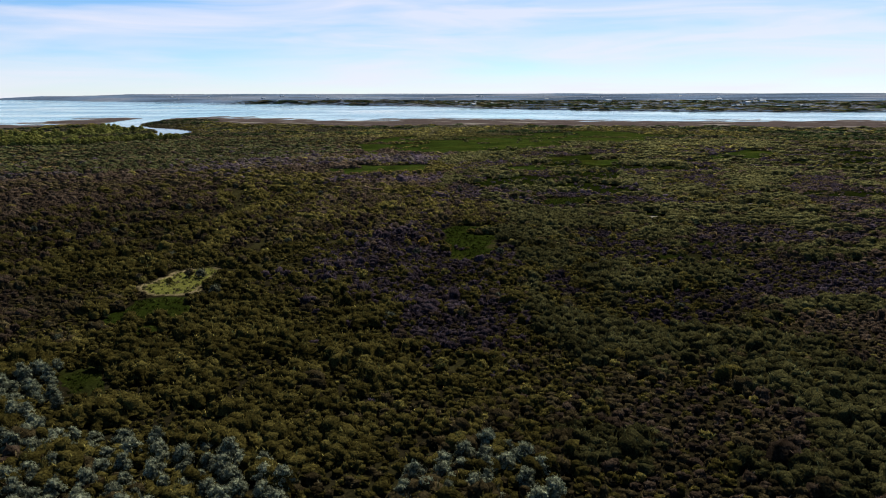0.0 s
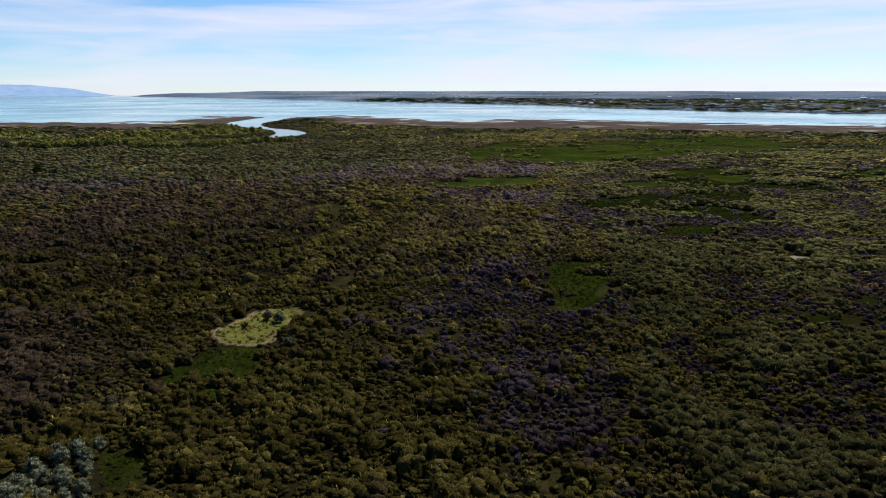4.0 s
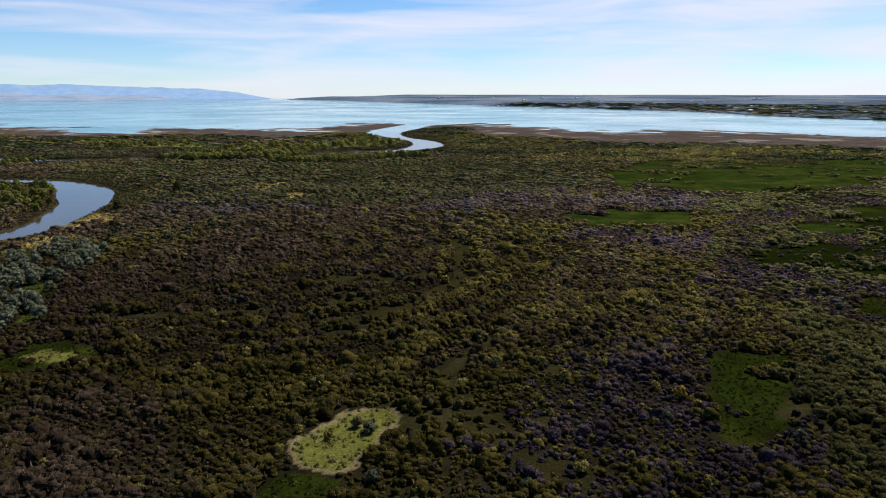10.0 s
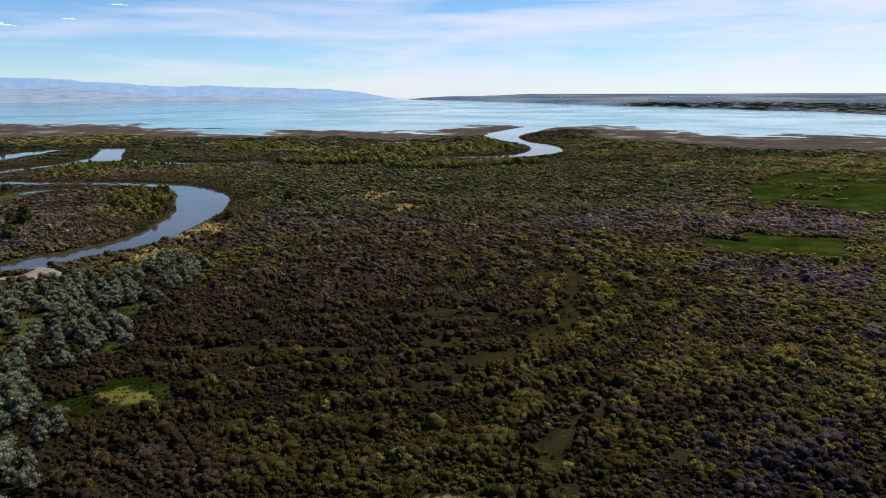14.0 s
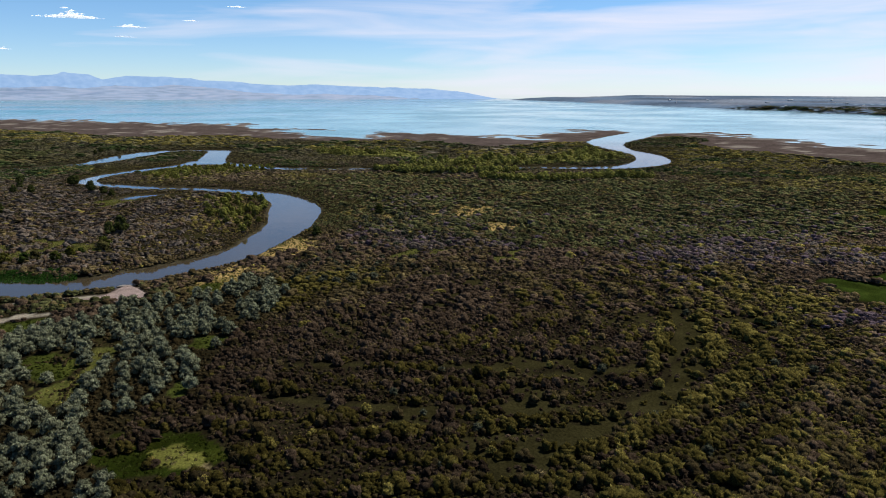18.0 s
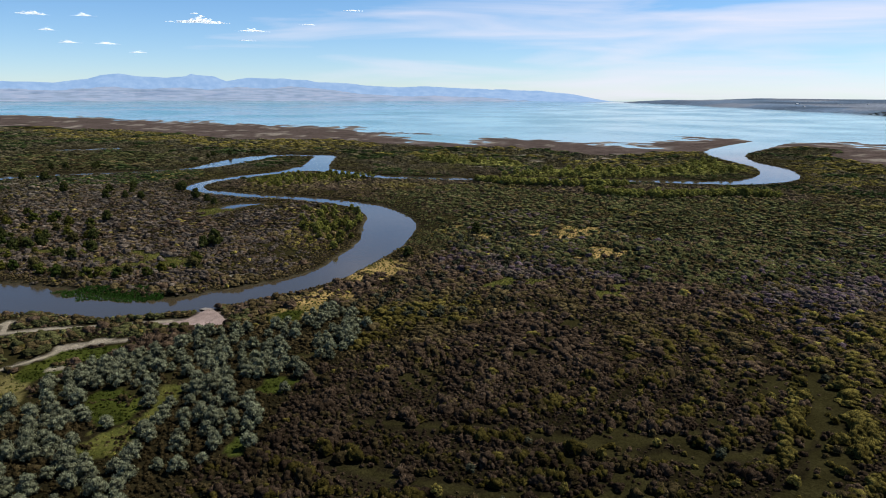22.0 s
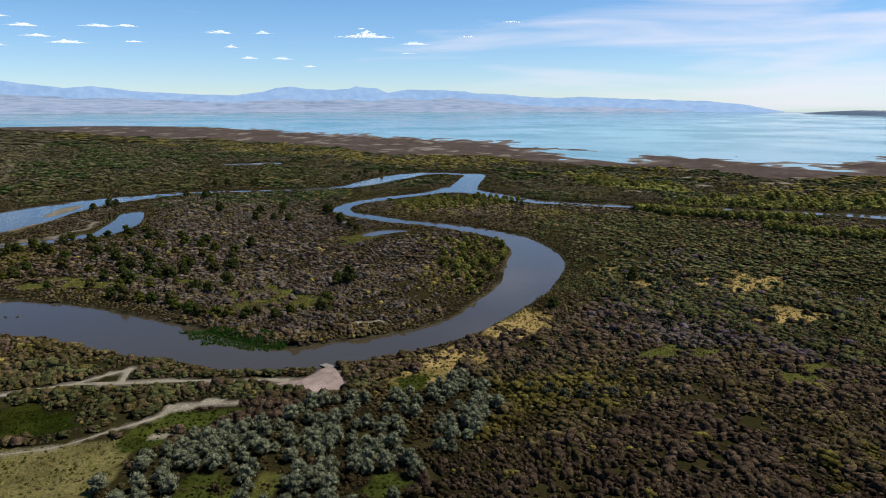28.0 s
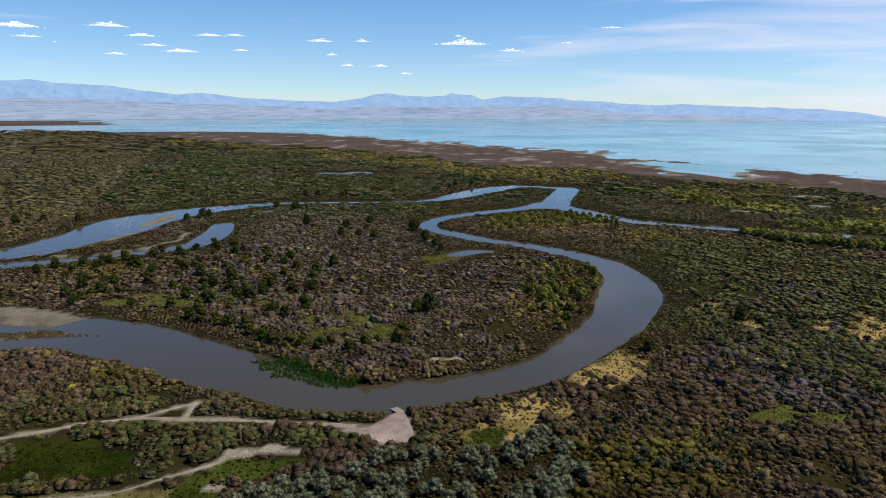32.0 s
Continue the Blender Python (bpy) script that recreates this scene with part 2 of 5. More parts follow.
LANES = {
    "slack": [(-103, 192, 1.5), (-101, 206, 3.0), (-99, 222, 3.6), (-97, 238, 3.8), (-99, 252, 3.6), (-105, 268, 3.0), (-115, 288, 2.4), (-126, 304, 1.6)],
    "green_slack": [(-124, 229, 1.2), (-112, 246, 2.0), (-109, 257, 2.3), (-110, 270, 2.0), (-118, 294, 1.5)],
    "hollow": [(-68, 172, 1.0), (-69, 184, 1.8), (-69, 195, 2.0), (-71, 208, 1.4)],
    "low_line": [(-164, 173, 0.8), (-143, 185, 1.4), (-130, 195, 1.5), (-115, 214, 1.2)],
    "inner_line": [(-176, 188, 0.8), (-152, 211, 1.3), (-133, 227, 1.3), (-124, 246, 1.0)],
}
RIDGES = {
    "crest": [(-89, 200, 2.0), (-91, 215, 2.6), (-91, 230, 3.0), (-89, 242, 3.2), (-84, 251, 3.0), (-73, 254, 2.5)],
    "crest_end": [(-89, 245, 2.2), (-86, 263, 2.5), (-80, 276, 2.4)],
    "south_crest": [(-74, 152, 1.6), (-78, 168, 2.2), (-81, 186, 2.5), (-82, 200, 2.5), (-80, 214, 2.0)],
    "east_crest": [(-53, 220, 1.6), (-47, 238, 2.6), (-43, 252, 2.0)],
    "outer_crest": [(-122, 284, 2.0), (-112, 262, 2.0), (-106, 245, 1.5)],
}
SCROLL = (-192, 246)      # centre of the old meander whose banks curve through the thicket
SPOTS = [(-602, 671, 14), (-593, 618, 10), (-595, 584, 12), (-548, 592, 11), (-522, 636, 9), (-591, 255, 4), (-604, 238, 3), (-591, 194, 4), (-565, 176, 5), (-711, 188, 5), (-640, 640, 9),
         (-1027, 314, 16), (-582, 756, 22), (-553, 741, 16), (-607, 855, 22), (-779, 780, 30), (-726, 782, 26), (-660, 720, 20)]
APRON = [(-276, 172), (-276, 182), (-282, 189), (-283, 193), (-264, 191), (-264, 182)]
COLOURS = {
    "soil": (0.014, 0.012, 0.006), "fen": (0.018, 0.028, 0.005), "meadow": (0.011, 0.016, 0.0025), "grass": (0.068, 0.070, 0.019), "lush": (0.030, 0.038, 0.008), "straw": (0.24, 0.17, 0.068), "hay": (0.105, 0.092, 0.036),
    # the two tones of the far shore have blue distance haze mixed in
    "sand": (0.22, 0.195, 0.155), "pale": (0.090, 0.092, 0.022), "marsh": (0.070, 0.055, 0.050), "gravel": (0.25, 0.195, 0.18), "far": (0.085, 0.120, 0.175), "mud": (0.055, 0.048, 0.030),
    "hazed_upland": (0.14, 0.165, 0.21),
}


def land(x, y):
    """All that the plan tells of places: signed distances and kinds."""
    x, y = np.asarray(x, float), np.asarray(y, float)
    wob = (fbm(x, y, 14, 3) - 0.5)
    out = {}
    ch = np.full(x.shape, 1e9)
    for rows in CHANNELS.values():
        ch = np.minimum(ch, along(rows, x, y))
    out["channel"] = ch + wob * 3.0
    lake = -inside(LAKE, x, y)
    flats = step01(lake, -320, -60) * (1 - step01(lake, 60, 260)) * (inside(MARSH, x, y) > -400) * (y < 1500)
    out["lake"] = lake + ((fbm(x, y * 1.6, 120, 8) - 0.5) * 210 + (fbm(x, y * 1.6, 30, 11) - 0.5) * 220) * flats
    out["marsh"] = inside(MARSH, x, y) + (fbm(x, y, 90, 4) - 0.5) * 80
    bar = np.full(x.shape, -1e9)
    for poly in BARS.values():
        bar = np.maximum(bar, inside(poly, x, y))
    out["bar"] = bar + wob * 3
    out["isle"] = np.maximum(inside(BARS["arm_island"], x, y), inside(BARS["spit"], x, y) + 4) + wob * 6
    kind = np.full(x.shape, "soil", dtype="<U8")
    edge = np.full(x.shape, -1e9)
    for poly, name in OPEN:
        p = np.array(poly, float)
        near = (np.abs(x - p[:, 0].mean()) < np.ptp(p[:, 0]) + 30) & (np.abs(y - p[:, 1].mean()) < np.ptp(p[:, 1]) + 30)
        if not near.any():
            continue
        size = min(np.ptp(p[:, 0]), np.ptp(p[:, 1]))
        d = inside(poly, x[near], y[near]) + (fbm(x[near], y[near], max(4, size / 4), 9) - 0.5) * size * np.where(size > 15, 0.3, 0.25)
        sub, ed = kind[near], edge[near]
        sub[d > 0] = name
        kind[near], edge[near] = sub, np.maximum(ed, d)
    out["kind"], out["open"] = kind, edge
    # wet gaps between the long clumps of the eastern thicket
    east = step01(x + 0.12 * (y - 100) + (fbm(x, y, 60, 97) - 0.5) * 60, -15, 35)
    fine, wide = fbm(x * 0.42, y, 8, 93), fbm(x * 0.4, y, 20, 94)
    r0 = np.hypot(x - CENTRE[0], y - CENTRE[1])
    out["gap"] = np.where(r0 < 240, 0.35 - fine, 0.43 - wide) - 0.5 * (1 - east) - step01(r0, 700, 900) - 0.4 * (1 - step01(y, 110, 170))
    spot = np.full(x.shape, -1e9)
    for sx, sy, sl in SPOTS:
        spot = np.maximum(spot, sl - np.hypot((x - sx), (y - sy)) * (1 + 0.8 * np.abs(np.sin(np.arctan2(y - sy, x - sx) - 0.9))) + wob * sl)
    out["spot"] = spot
    road = np.full(x.shape, 1e9)
    for rows in ROADS.values():
        road = np.minimum(road, along(rows, x, y))
    out["road"] = road
    lane, ridge = np.full(x.shape, 1e9), np.full(x.shape, 1e9)
    for rows in LANES.values():
        lane = np.minimum(lane, along(rows, x, y))
    for rows in RIDGES.values():
        ridge = np.minimum(ridge, along(rows, x, y))
    out["lane"], out["ridge"] = lane + wob * 3, ridge + wob * 3
    out["apron"] = inside(APRON, x, y) + wob * 1.0
    out["r"] = np.hypot(x - CENTRE[0], y - CENTRE[1])
    out["yaw"] = np.degrees(np.arctan2(-(x - CENTRE[0]), y - CENTRE[1]))
    return out


def height(x, y, p):
    base = 0.25 + (fbm(x, y, 35, 1) - 0.5) * 0.9 + (fbm(x, y, 5, 2) - 0.5) * 0.25
    z = base
    z = np.minimum(z, WATER_Z + np.maximum(p["channel"], -6) * 0.42)
    marsh = WATER_Z + 0.05 + np.maximum(p["lake"], -200) * 0.004 + (fbm(x, y * 1.5, 40, 6) - 0.5) * 0.35
    m = step01(p["marsh"], -60, 60)
    z = np.where(p["marsh"] > -60, np.minimum(z, base * (1 - m) + np.minimum(marsh, 0.2) * m), z)
    z = np.where(p["lake"] < 0, np.minimum(z, WATER_Z + np.maximum(p["lake"], -300) * 0.006 + (fbm(x, y * 1.5, 40, 6) - 0.5) * 0.3), z)
    z = np.where(p["bar"] > -4, np.maximum(z, WATER_Z - 0.25 + np.minimum(p["bar"] + 2, 4) * 0.14), z)
    # the country beyond the lake climbs gently to the rim
    beyond = (p["lake"] > 0) & (p["r"] > 1500)
    rise = 1.2 + np.clip((p["r"] - 1900) / 2900, 0, 1) ** 1.2 * 35 + (fbm(x, y, 420, 13) - 0.5) * 8 * step01(p["r"], 1700, 3000)
    far = beyond & ((y > 1450) | (p["r"] > 3300))
    rise = np.where(p["yaw"] > 86, 1.0 + 10 * np.clip((p["r"] - 2500) / 2000, 0, 1), rise)
    rise = rise - 40 * step01(p["r"], 4150, 4350) * (p["yaw"] > 60)
    z = np.where(far, np.minimum(rise, 0.15 * p["lake"] - 0.6), z)
    return z


# ---- materials ----
def material(name, rough=0.85, spec=0.25):
    m = bpy.data.materials.new(name)
    m.use_nodes = True
    b = m.node_tree.nodes["Principled BSDF"]
    b.inputs["Roughness"].default_value = rough
    b.inputs["Specular IOR Level"].default_value = spec
    return m, m.node_tree, b


def toned(name, attr=None, colour=(0.5, 0.5, 0.5), fine=1.5, coarse=12.0, amount=0.5, bump=0.3, rough=0.9, spec=0.2, gain=0.75):
    """Colour (an attribute of the mesh, or one colour) varied by noise at two scales, with relief."""
    m, nt, b = material(name, rough, spec)
    N, link = nt.nodes.new, nt.links.new
    if attr:
        src = N("ShaderNodeAttribute")
        src.attribute_name = attr
    else:
        src = N("ShaderNodeRGB")
        src.outputs[0].default_value = (*colour, 1)
    geo = N("ShaderNodeNewGeometry")
    total = None
    for size, weight in ((fine, 1.0), (coarse, 0.7)):
        n = N("ShaderNodeTexNoise")
        n.inputs["Scale"].default_value = 1.0 / size
        n.inputs["Detail"].default_value = 5.0
        link(geo.outputs["Position"], n.inputs["Vector"])
        mr = N("ShaderNodeMapRange")
        mr.inputs["From Min"].default_value, mr.inputs["From Max"].default_value = 0.3, 0.7
        k = gain if size == fine else 1.0
        mr.inputs["To Min"].default_value, mr.inputs["To Max"].default_value = k * (1 - amount * weight), k * (1 + amount * weight)
        link(n.outputs["Fac"], mr.inputs["Value"])
        if total is None:
            total, first = mr.outputs["Result"], n
        else:
            mul = N("ShaderNodeMath")
            mul.operation = "MULTIPLY"
            link(total, mul.inputs[0])
            link(mr.outputs["Result"], mul.inputs[1])
            total = mul.outputs["Value"]
    sc = N("ShaderNodeVectorMath")
    sc.operation = "SCALE"
    link(src.outputs[0], sc.inputs[0])
    link(total, sc.inputs["Scale"])
    link(sc.outputs["Vector"], b.inputs["Base Color"])
    if bump:
        bp = N("ShaderNodeBump")
        bp.inputs["Strength"].default_value = bump
        bp.inputs["Distance"].default_value = 0.3
        link(first.outputs["Fac"], bp.inputs["Height"])
        link(bp.outputs["Normal"], b.inputs["Normal"])
    return m


def foliage(name, attr="tone", grain=0.24, deep=0.6):
    """Leaf masses: the mesh's colour, broken into small light and dark clumps, with strong relief; varied from plant to plant."""
    m, nt, b = material(name, 1.0, 0.0)
    N, link = nt.nodes.new, nt.links.new
    src = N("ShaderNodeAttribute")
    src.attribute_name = attr
    geo = N("ShaderNodeNewGeometry")
    info = N("ShaderNodeObjectInfo")
    total, first = None, None
    # grain darkens the bump's hollows: shade of leaf gaps put into the colour
    for kind, lo, hi in ((grain, 1 - deep, 1 + deep), (grain * 4.5, 0.6, 1.4), ("island", 0.58, 0.92), ("object", 0.8, 1.2)):
        mr = N("ShaderNodeMapRange")
        mr.inputs["To Min"].default_value, mr.inputs["To Max"].default_value = lo, hi
        if kind == "island":
            link(geo.outputs["Random Per Island"], mr.inputs["Value"])
        elif kind == "object":
            link(info.outputs["Random"], mr.inputs["Value"])
        else:
            n = N("ShaderNodeTexNoise")
            n.inputs["Scale"].default_value, n.inputs["Detail"].default_value = 1 / kind, 3.0
            link(geo.outputs["Position"], n.inputs["Vector"])
            mr.inputs["From Min"].default_value, mr.inputs["From Max"].default_value = 0.33, 0.67
            link(n.outputs["Fac"], mr.inputs["Value"])
            first = first or n
        if total is None:
            total = mr.outputs["Result"]
        else:
            mu = N("ShaderNodeMath")
            mu.operation = "MULTIPLY"
            link(total, mu.inputs[0])
            link(mr.outputs["Result"], mu.inputs[1])
            total = mu.outputs["Value"]
    sc = N("ShaderNodeVectorMath")
    sc.operation = "SCALE"
    link(src.outputs["Color"], sc.inputs[0])
    link(total, sc.inputs["Scale"])
    link(sc.outputs["Vector"], b.inputs["Base Color"])
    bp = N("ShaderNodeBump")
    bp.inputs["Strength"].default_value, bp.inputs["Distance"].default_value = 1.0, grain * 0.9
    link(first.outputs["Fac"], bp.inputs["Height"])
    link(bp.outputs["Normal"], b.inputs["Normal"])
    thin, both = N("ShaderNodeBsdfTranslucent"), N("ShaderNodeMixShader")
    link(sc.outputs["Vector"], thin.inputs["Color"])
    both.inputs["Fac"].default_value = 0.18
    link(b.outputs["BSDF"], both.inputs[1])
    link(thin.outputs["BSDF"], both.inputs[2])
    link(both.outputs["Shader"], nt.nodes["Material Output"].inputs["Surface"])
    return m


def water_material():
    m, nt, b = material("water", 0.1, 0.5)
    b.inputs["IOR"].default_value = 1.33
    N, link = nt.nodes.new, nt.links.new
    at = N("ShaderNodeAttribute")
    at.attribute_name = "tone"
    link(at.outputs["Color"], b.inputs["Base Color"])
    split = N("ShaderNodeSeparateColor")
    ruffle = N("ShaderNodeMapRange")
    ruffle.inputs["From Min"].default_value, ruffle.inputs["From Max"].default_value = 0.03, 0.19
    ruffle.inputs["To Min"].default_value, ruffle.inputs["To Max"].default_value = 0.05, 0.10
    link(at.outputs["Color"], split.inputs["Color"])
    link(split.outputs["Green"], ruffle.inputs["Value"])
    geo = N("ShaderNodeNewGeometry")
    wind = N("ShaderNodeTexNoise")
    wind.inputs["Scale"].default_value, wind.inputs["Detail"].default_value = 1 / 240, 4
    link(geo.outputs["Position"], wind.inputs["Vector"])
    gust = N("ShaderNodeMath")
    gust.operation = "MULTIPLY"
    twice = N("ShaderNodeMapRange")
    twice.inputs["From Min"].default_value, twice.inputs["From Max"].default_value = 0.35, 0.65
    twice.inputs["To Min"].default_value, twice.inputs["To Max"].default_value = 0.5, 2.2
    link(wind.outputs["Fac"], twice.inputs["Value"])
    link(ruffle.outputs["Result"], gust.inputs[0])
    link(twice.outputs["Result"], gust.inputs[1])
    link(gust.outputs["Value"], b.inputs["Roughness"])
    total = None
    for size, w in ((1.2, 0.5), (9.0, 1.0)):
        n = N("ShaderNodeTexNoise")
        n.inputs["Scale"].default_value, n.inputs["Detail"].default_value = 1 / size, 3
        link(geo.outputs["Position"], n.inputs["Vector"])
        bp = N("ShaderNodeBump")
        bp.inputs["Strength"].default_value, bp.inputs["Distance"].default_value = 0.12 * w, 0.25
        link(n.outputs["Fac"], bp.inputs["Height"])
        if total:
            link(total, bp.inputs["Normal"])
        total = bp.outputs["Normal"]
    link(total, b.inputs["Normal"])
    return m


GROUND = toned("earth", "tone", fine=0.5, coarse=9.0, amount=0.45, bump=0.8, rough=1.0, spec=0.0)
FOLIAGE = foliage("foliage")
FOLIAGE_MIDDLE = foliage("shrub_foliage", grain=0.38, deep=0.7)
FOLIAGE_FAR = foliage("scrub_foliage", grain=0.6, deep=0.7)
BARK = toned("bark", None, (0.16, 0.13, 0.10), 0.15, 1.0, 0.4, 0.8)
WATER = water_material()


def mesh_from(name, verts, faces, mat, tone=None, smooth_shade=False):
    """A mesh from arrays: faces (n, 3) or (n, 4); tone: a colour for each vertex."""
    me = bpy.data.meshes.new(name)
    k = faces.shape[1]
    me.vertices.add(len(verts))
    me.vertices.foreach_set("co", np.ascontiguousarray(verts, np.float32).ravel())
    me.loops.add(faces.size)
    me.loops.foreach_set("vertex_index", np.ascontiguousarray(faces, np.int32).ravel())
    me.polygons.add(len(faces))
    me.polygons.foreach_set("loop_start", np.arange(0, faces.size, k, dtype=np.int32))
    me.polygons.foreach_set("use_smooth", np.full(len(faces), smooth_shade, bool))
    if tone is not None:
        a = me.attributes.new("tone", "FLOAT_COLOR", "POINT")
        a.data.foreach_set("color", np.column_stack([tone, np.ones(len(verts))]).astype(np.float32).ravel())
    me.materials.append(mat)
    me.update(calc_edges=True)
    return me


# ---- ground and water ----
def polar(yaws, radii):
    a, r = np.meshgrid(np.radians(yaws), radii, indexing="xy")
    x, y = CENTRE[0] - r * np.sin(a), CENTRE[1] + r * np.cos(a)
    n, m = len(radii), len(yaws)
    i, j = np.meshgrid(np.arange(n - 1), np.arange(m), indexing="ij")
    k = (j + 1) % m
    quads = np.stack([i * m + j, (i + 1) * m + j, (i + 1) * m + k, i * m + k], -1).reshape(-1, 4)[:, ::-1]
    return x.ravel(), y.ravel(), quads


def tint(x, y, p):
    c = np.empty((len(x), 3))
    c[:] = COLOURS["soil"]
    for name in set(p["kind"]):
        c[p["kind"] == name] = COLOURS[name]
    n = fbm(x, y, 22, 20)[:, None]
    soil = p["kind"] == "soil"
    c[soil] *= 0.75 + 0.5 * n[soil]
    g = soil & ((fbm(x, y, 30, 30) > 0.68) | (p["lane"] < 0))
    c[g] = np.array((0.022, 0.020, 0.008))
    g = soil & (p["gap"] > 0)
    c[g] = np.array(COLOURS["meadow"]) * 0.7
    spot = (p["spot"] > 0)[:, None]
    c = np.where(spot, np.array(COLOURS["sand"]) * 0.9, c)
    wet = np.isin(p["kind"], ["meadow", "lush", "fen"])
    c[wet] = c[wet] * (0.7 + 0.9 * fbm(x, y, 9, 35)[wet][:, None] ** 1.5) + np.array((0.012, 0.011, 0.002)) * step01(fbm(x, y, 16, 36)[wet], 0.5, 0.7)[:, None]
    patchy = ((p["kind"] == "grass") | (p["kind"] == "straw")) & (fbm(x, y, 7, 33) > 0.56)
    c[patchy] = c[patchy] * 0.55 + np.array(COLOURS["lush"]) * 0.5
    rim = (p["kind"] == "pale") & (p["open"] < 1.2)
    c[rim] = np.array((0.13, 0.105, 0.055))
    m = step01(p["marsh"], -25, 25)[:, None] * (p["r"] < 4200)[:, None]
    c = c * (1 - m) + np.array(COLOURS["marsh"]) * (0.6 + 0.8 * n) * m
    # pale shore rim: the sheen of wet flats put into the colour
    wet = (step01(-p["lake"], -30, 10) * (p["marsh"] > 0))[:, None]
    c = c * (1 - wet) + np.array((0.20, 0.185, 0.18)) * wet
    pool = ((p['marsh'] > 15) & (p['lake'] > 0) & (fbm(x * 0.6, y, 28, 95) > 0.70) & (p['r'] < 2500))[:, None]
    c = np.where(pool, np.array((0.18, 0.16, 0.14)), c)
    bank = ((p["channel"] < 1.0) & (p["channel"] > -20))[:, None]
    c = np.where(bank, np.array(COLOURS["mud"]) * (0.6 + 0.6 * n), c)
    b = ((p["bar"] > -1) & (p["isle"] < 3.5))[:, None]
    c = np.where(b, np.array(COLOURS["sand"]) * (0.35 + 0.5 * n), c)
    rd = (step01(-p["road"], -0.6, 0.3))[:, None]
    c = c * (1 - rd) + np.array(COLOURS["sand"]) * 0.9 * rd
    ap = step01(p["apron"], -0.8, 0.4)[:, None]
    c = c * (1 - ap) + np.array(COLOURS["gravel"]) * ap
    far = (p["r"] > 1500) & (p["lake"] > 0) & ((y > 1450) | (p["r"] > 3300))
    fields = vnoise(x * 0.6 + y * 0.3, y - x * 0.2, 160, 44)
    # fields beyond the lake, their haze painted into the base colour
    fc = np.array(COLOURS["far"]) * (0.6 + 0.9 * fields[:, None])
    fc = np.where((vnoise(x, y, 230, 47) > 0.66)[:, None], np.array(COLOURS["hazed_upland"]) * (0.7 + 0.6 * fields[:, None]), fc)
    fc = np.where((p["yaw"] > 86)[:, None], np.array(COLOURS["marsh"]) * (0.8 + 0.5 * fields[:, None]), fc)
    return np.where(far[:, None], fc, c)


VIEW = np.arange(-36, 114, 0.375)
REST = np.arange(114, 324, 3.0)
RINGS = np.concatenate([[0.5, 12, 25], np.geomspace(36, 1500, 330), np.geomspace(1530, 4900, 62)])
gx, gy, gq = polar(np.concatenate([VIEW, REST]), RINGS)
gp = land(gx, gy)
gz = height(gx, gy, gp)
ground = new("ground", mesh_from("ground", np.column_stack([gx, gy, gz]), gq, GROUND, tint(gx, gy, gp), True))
tagged(ground, "flat river delta ground of dark soil, grass and mud", "ground", kind="structure")

wx, wy, wq = polar(np.arange(0, 360, 3.0), np.concatenate([[1], np.geomspace(30, 4890, 60)]))
wl = step01(-(-inside(MARSH, wx, wy)), -100, 100)
wl = np.maximum(wl, (inside(LAKE, wx, wy) > 0))
wc = np.array((0.036, 0.029, 0.018)) * (1 - wl[:, None]) + np.array((0.075, 0.20, 0.24)) * wl[:, None]
water = new("water", mesh_from("water", np.column_stack([wx, wy, np.full(len(wx), WATER_Z) + 12.0 * np.clip((np.hypot(wx, wy) - 2500) / 2000, 0, 1)]), wq, WATER, wc, True))
tagged(water, "calm brown river and pale turquoise lake water", "water", kind="structure")

# ---- mountains on the horizon: yaw (degrees to the left of +y), elevation (degrees) ----
RIDGE = [(30, -1.0), (38, -0.9), (40, -0.6), (42, -0.25), (44.5, 0.03), (48.6, 0.14), (51.2, 0.23), (53.4, 0.32), (55.6, 0.23), (58.3, 0.38), (60.1, 0.57), (61.8, 0.57), (62.7, 0.72), (64.4, 0.82),
         (66.9, 0.9), (68.0, 0.72), (68.7, 0.62), (69.5, 0.95), (70.4, 1.02), (70.8, 1.06), (71.13, 1.17), (71.6, 0.98), (72.8, 0.82), (74.9, 0.88), (76.1, 1.1), (77.2, 0.98), (78.1, 0.72),
         (80.3, 0.42), (83.5, 0.48), (85.6, 0.62), (87.6, 0.74), (90.0, 1.03), (91.7, 0.89), (94.0, 1.15), (96.2, 1.44), (99.7, 1.62), (101.0, 1.81), (103.0, 1.7), (108, 1.5), (125, 0.8), (140, 0.2)]
HILLS = [(30, -1.0), (44, -0.9), (48, -0.55), (52, -0.4), (56, -0.45), (59, -0.2), (62, 0.1), (64, 0.25), (66, 0.1), (68, 0.2), (70, 0.0), (72, 0.12), (74, 0.05), (77, 0.15), (80, -0.1), (83, 0.0),
         (86, 0.1), (88, 0.25), (91, 0.2), (94, 0.4), (97, 0.5), (100, 0.6), (104, 0.55), (112, 0.4), (140, -0.2)]


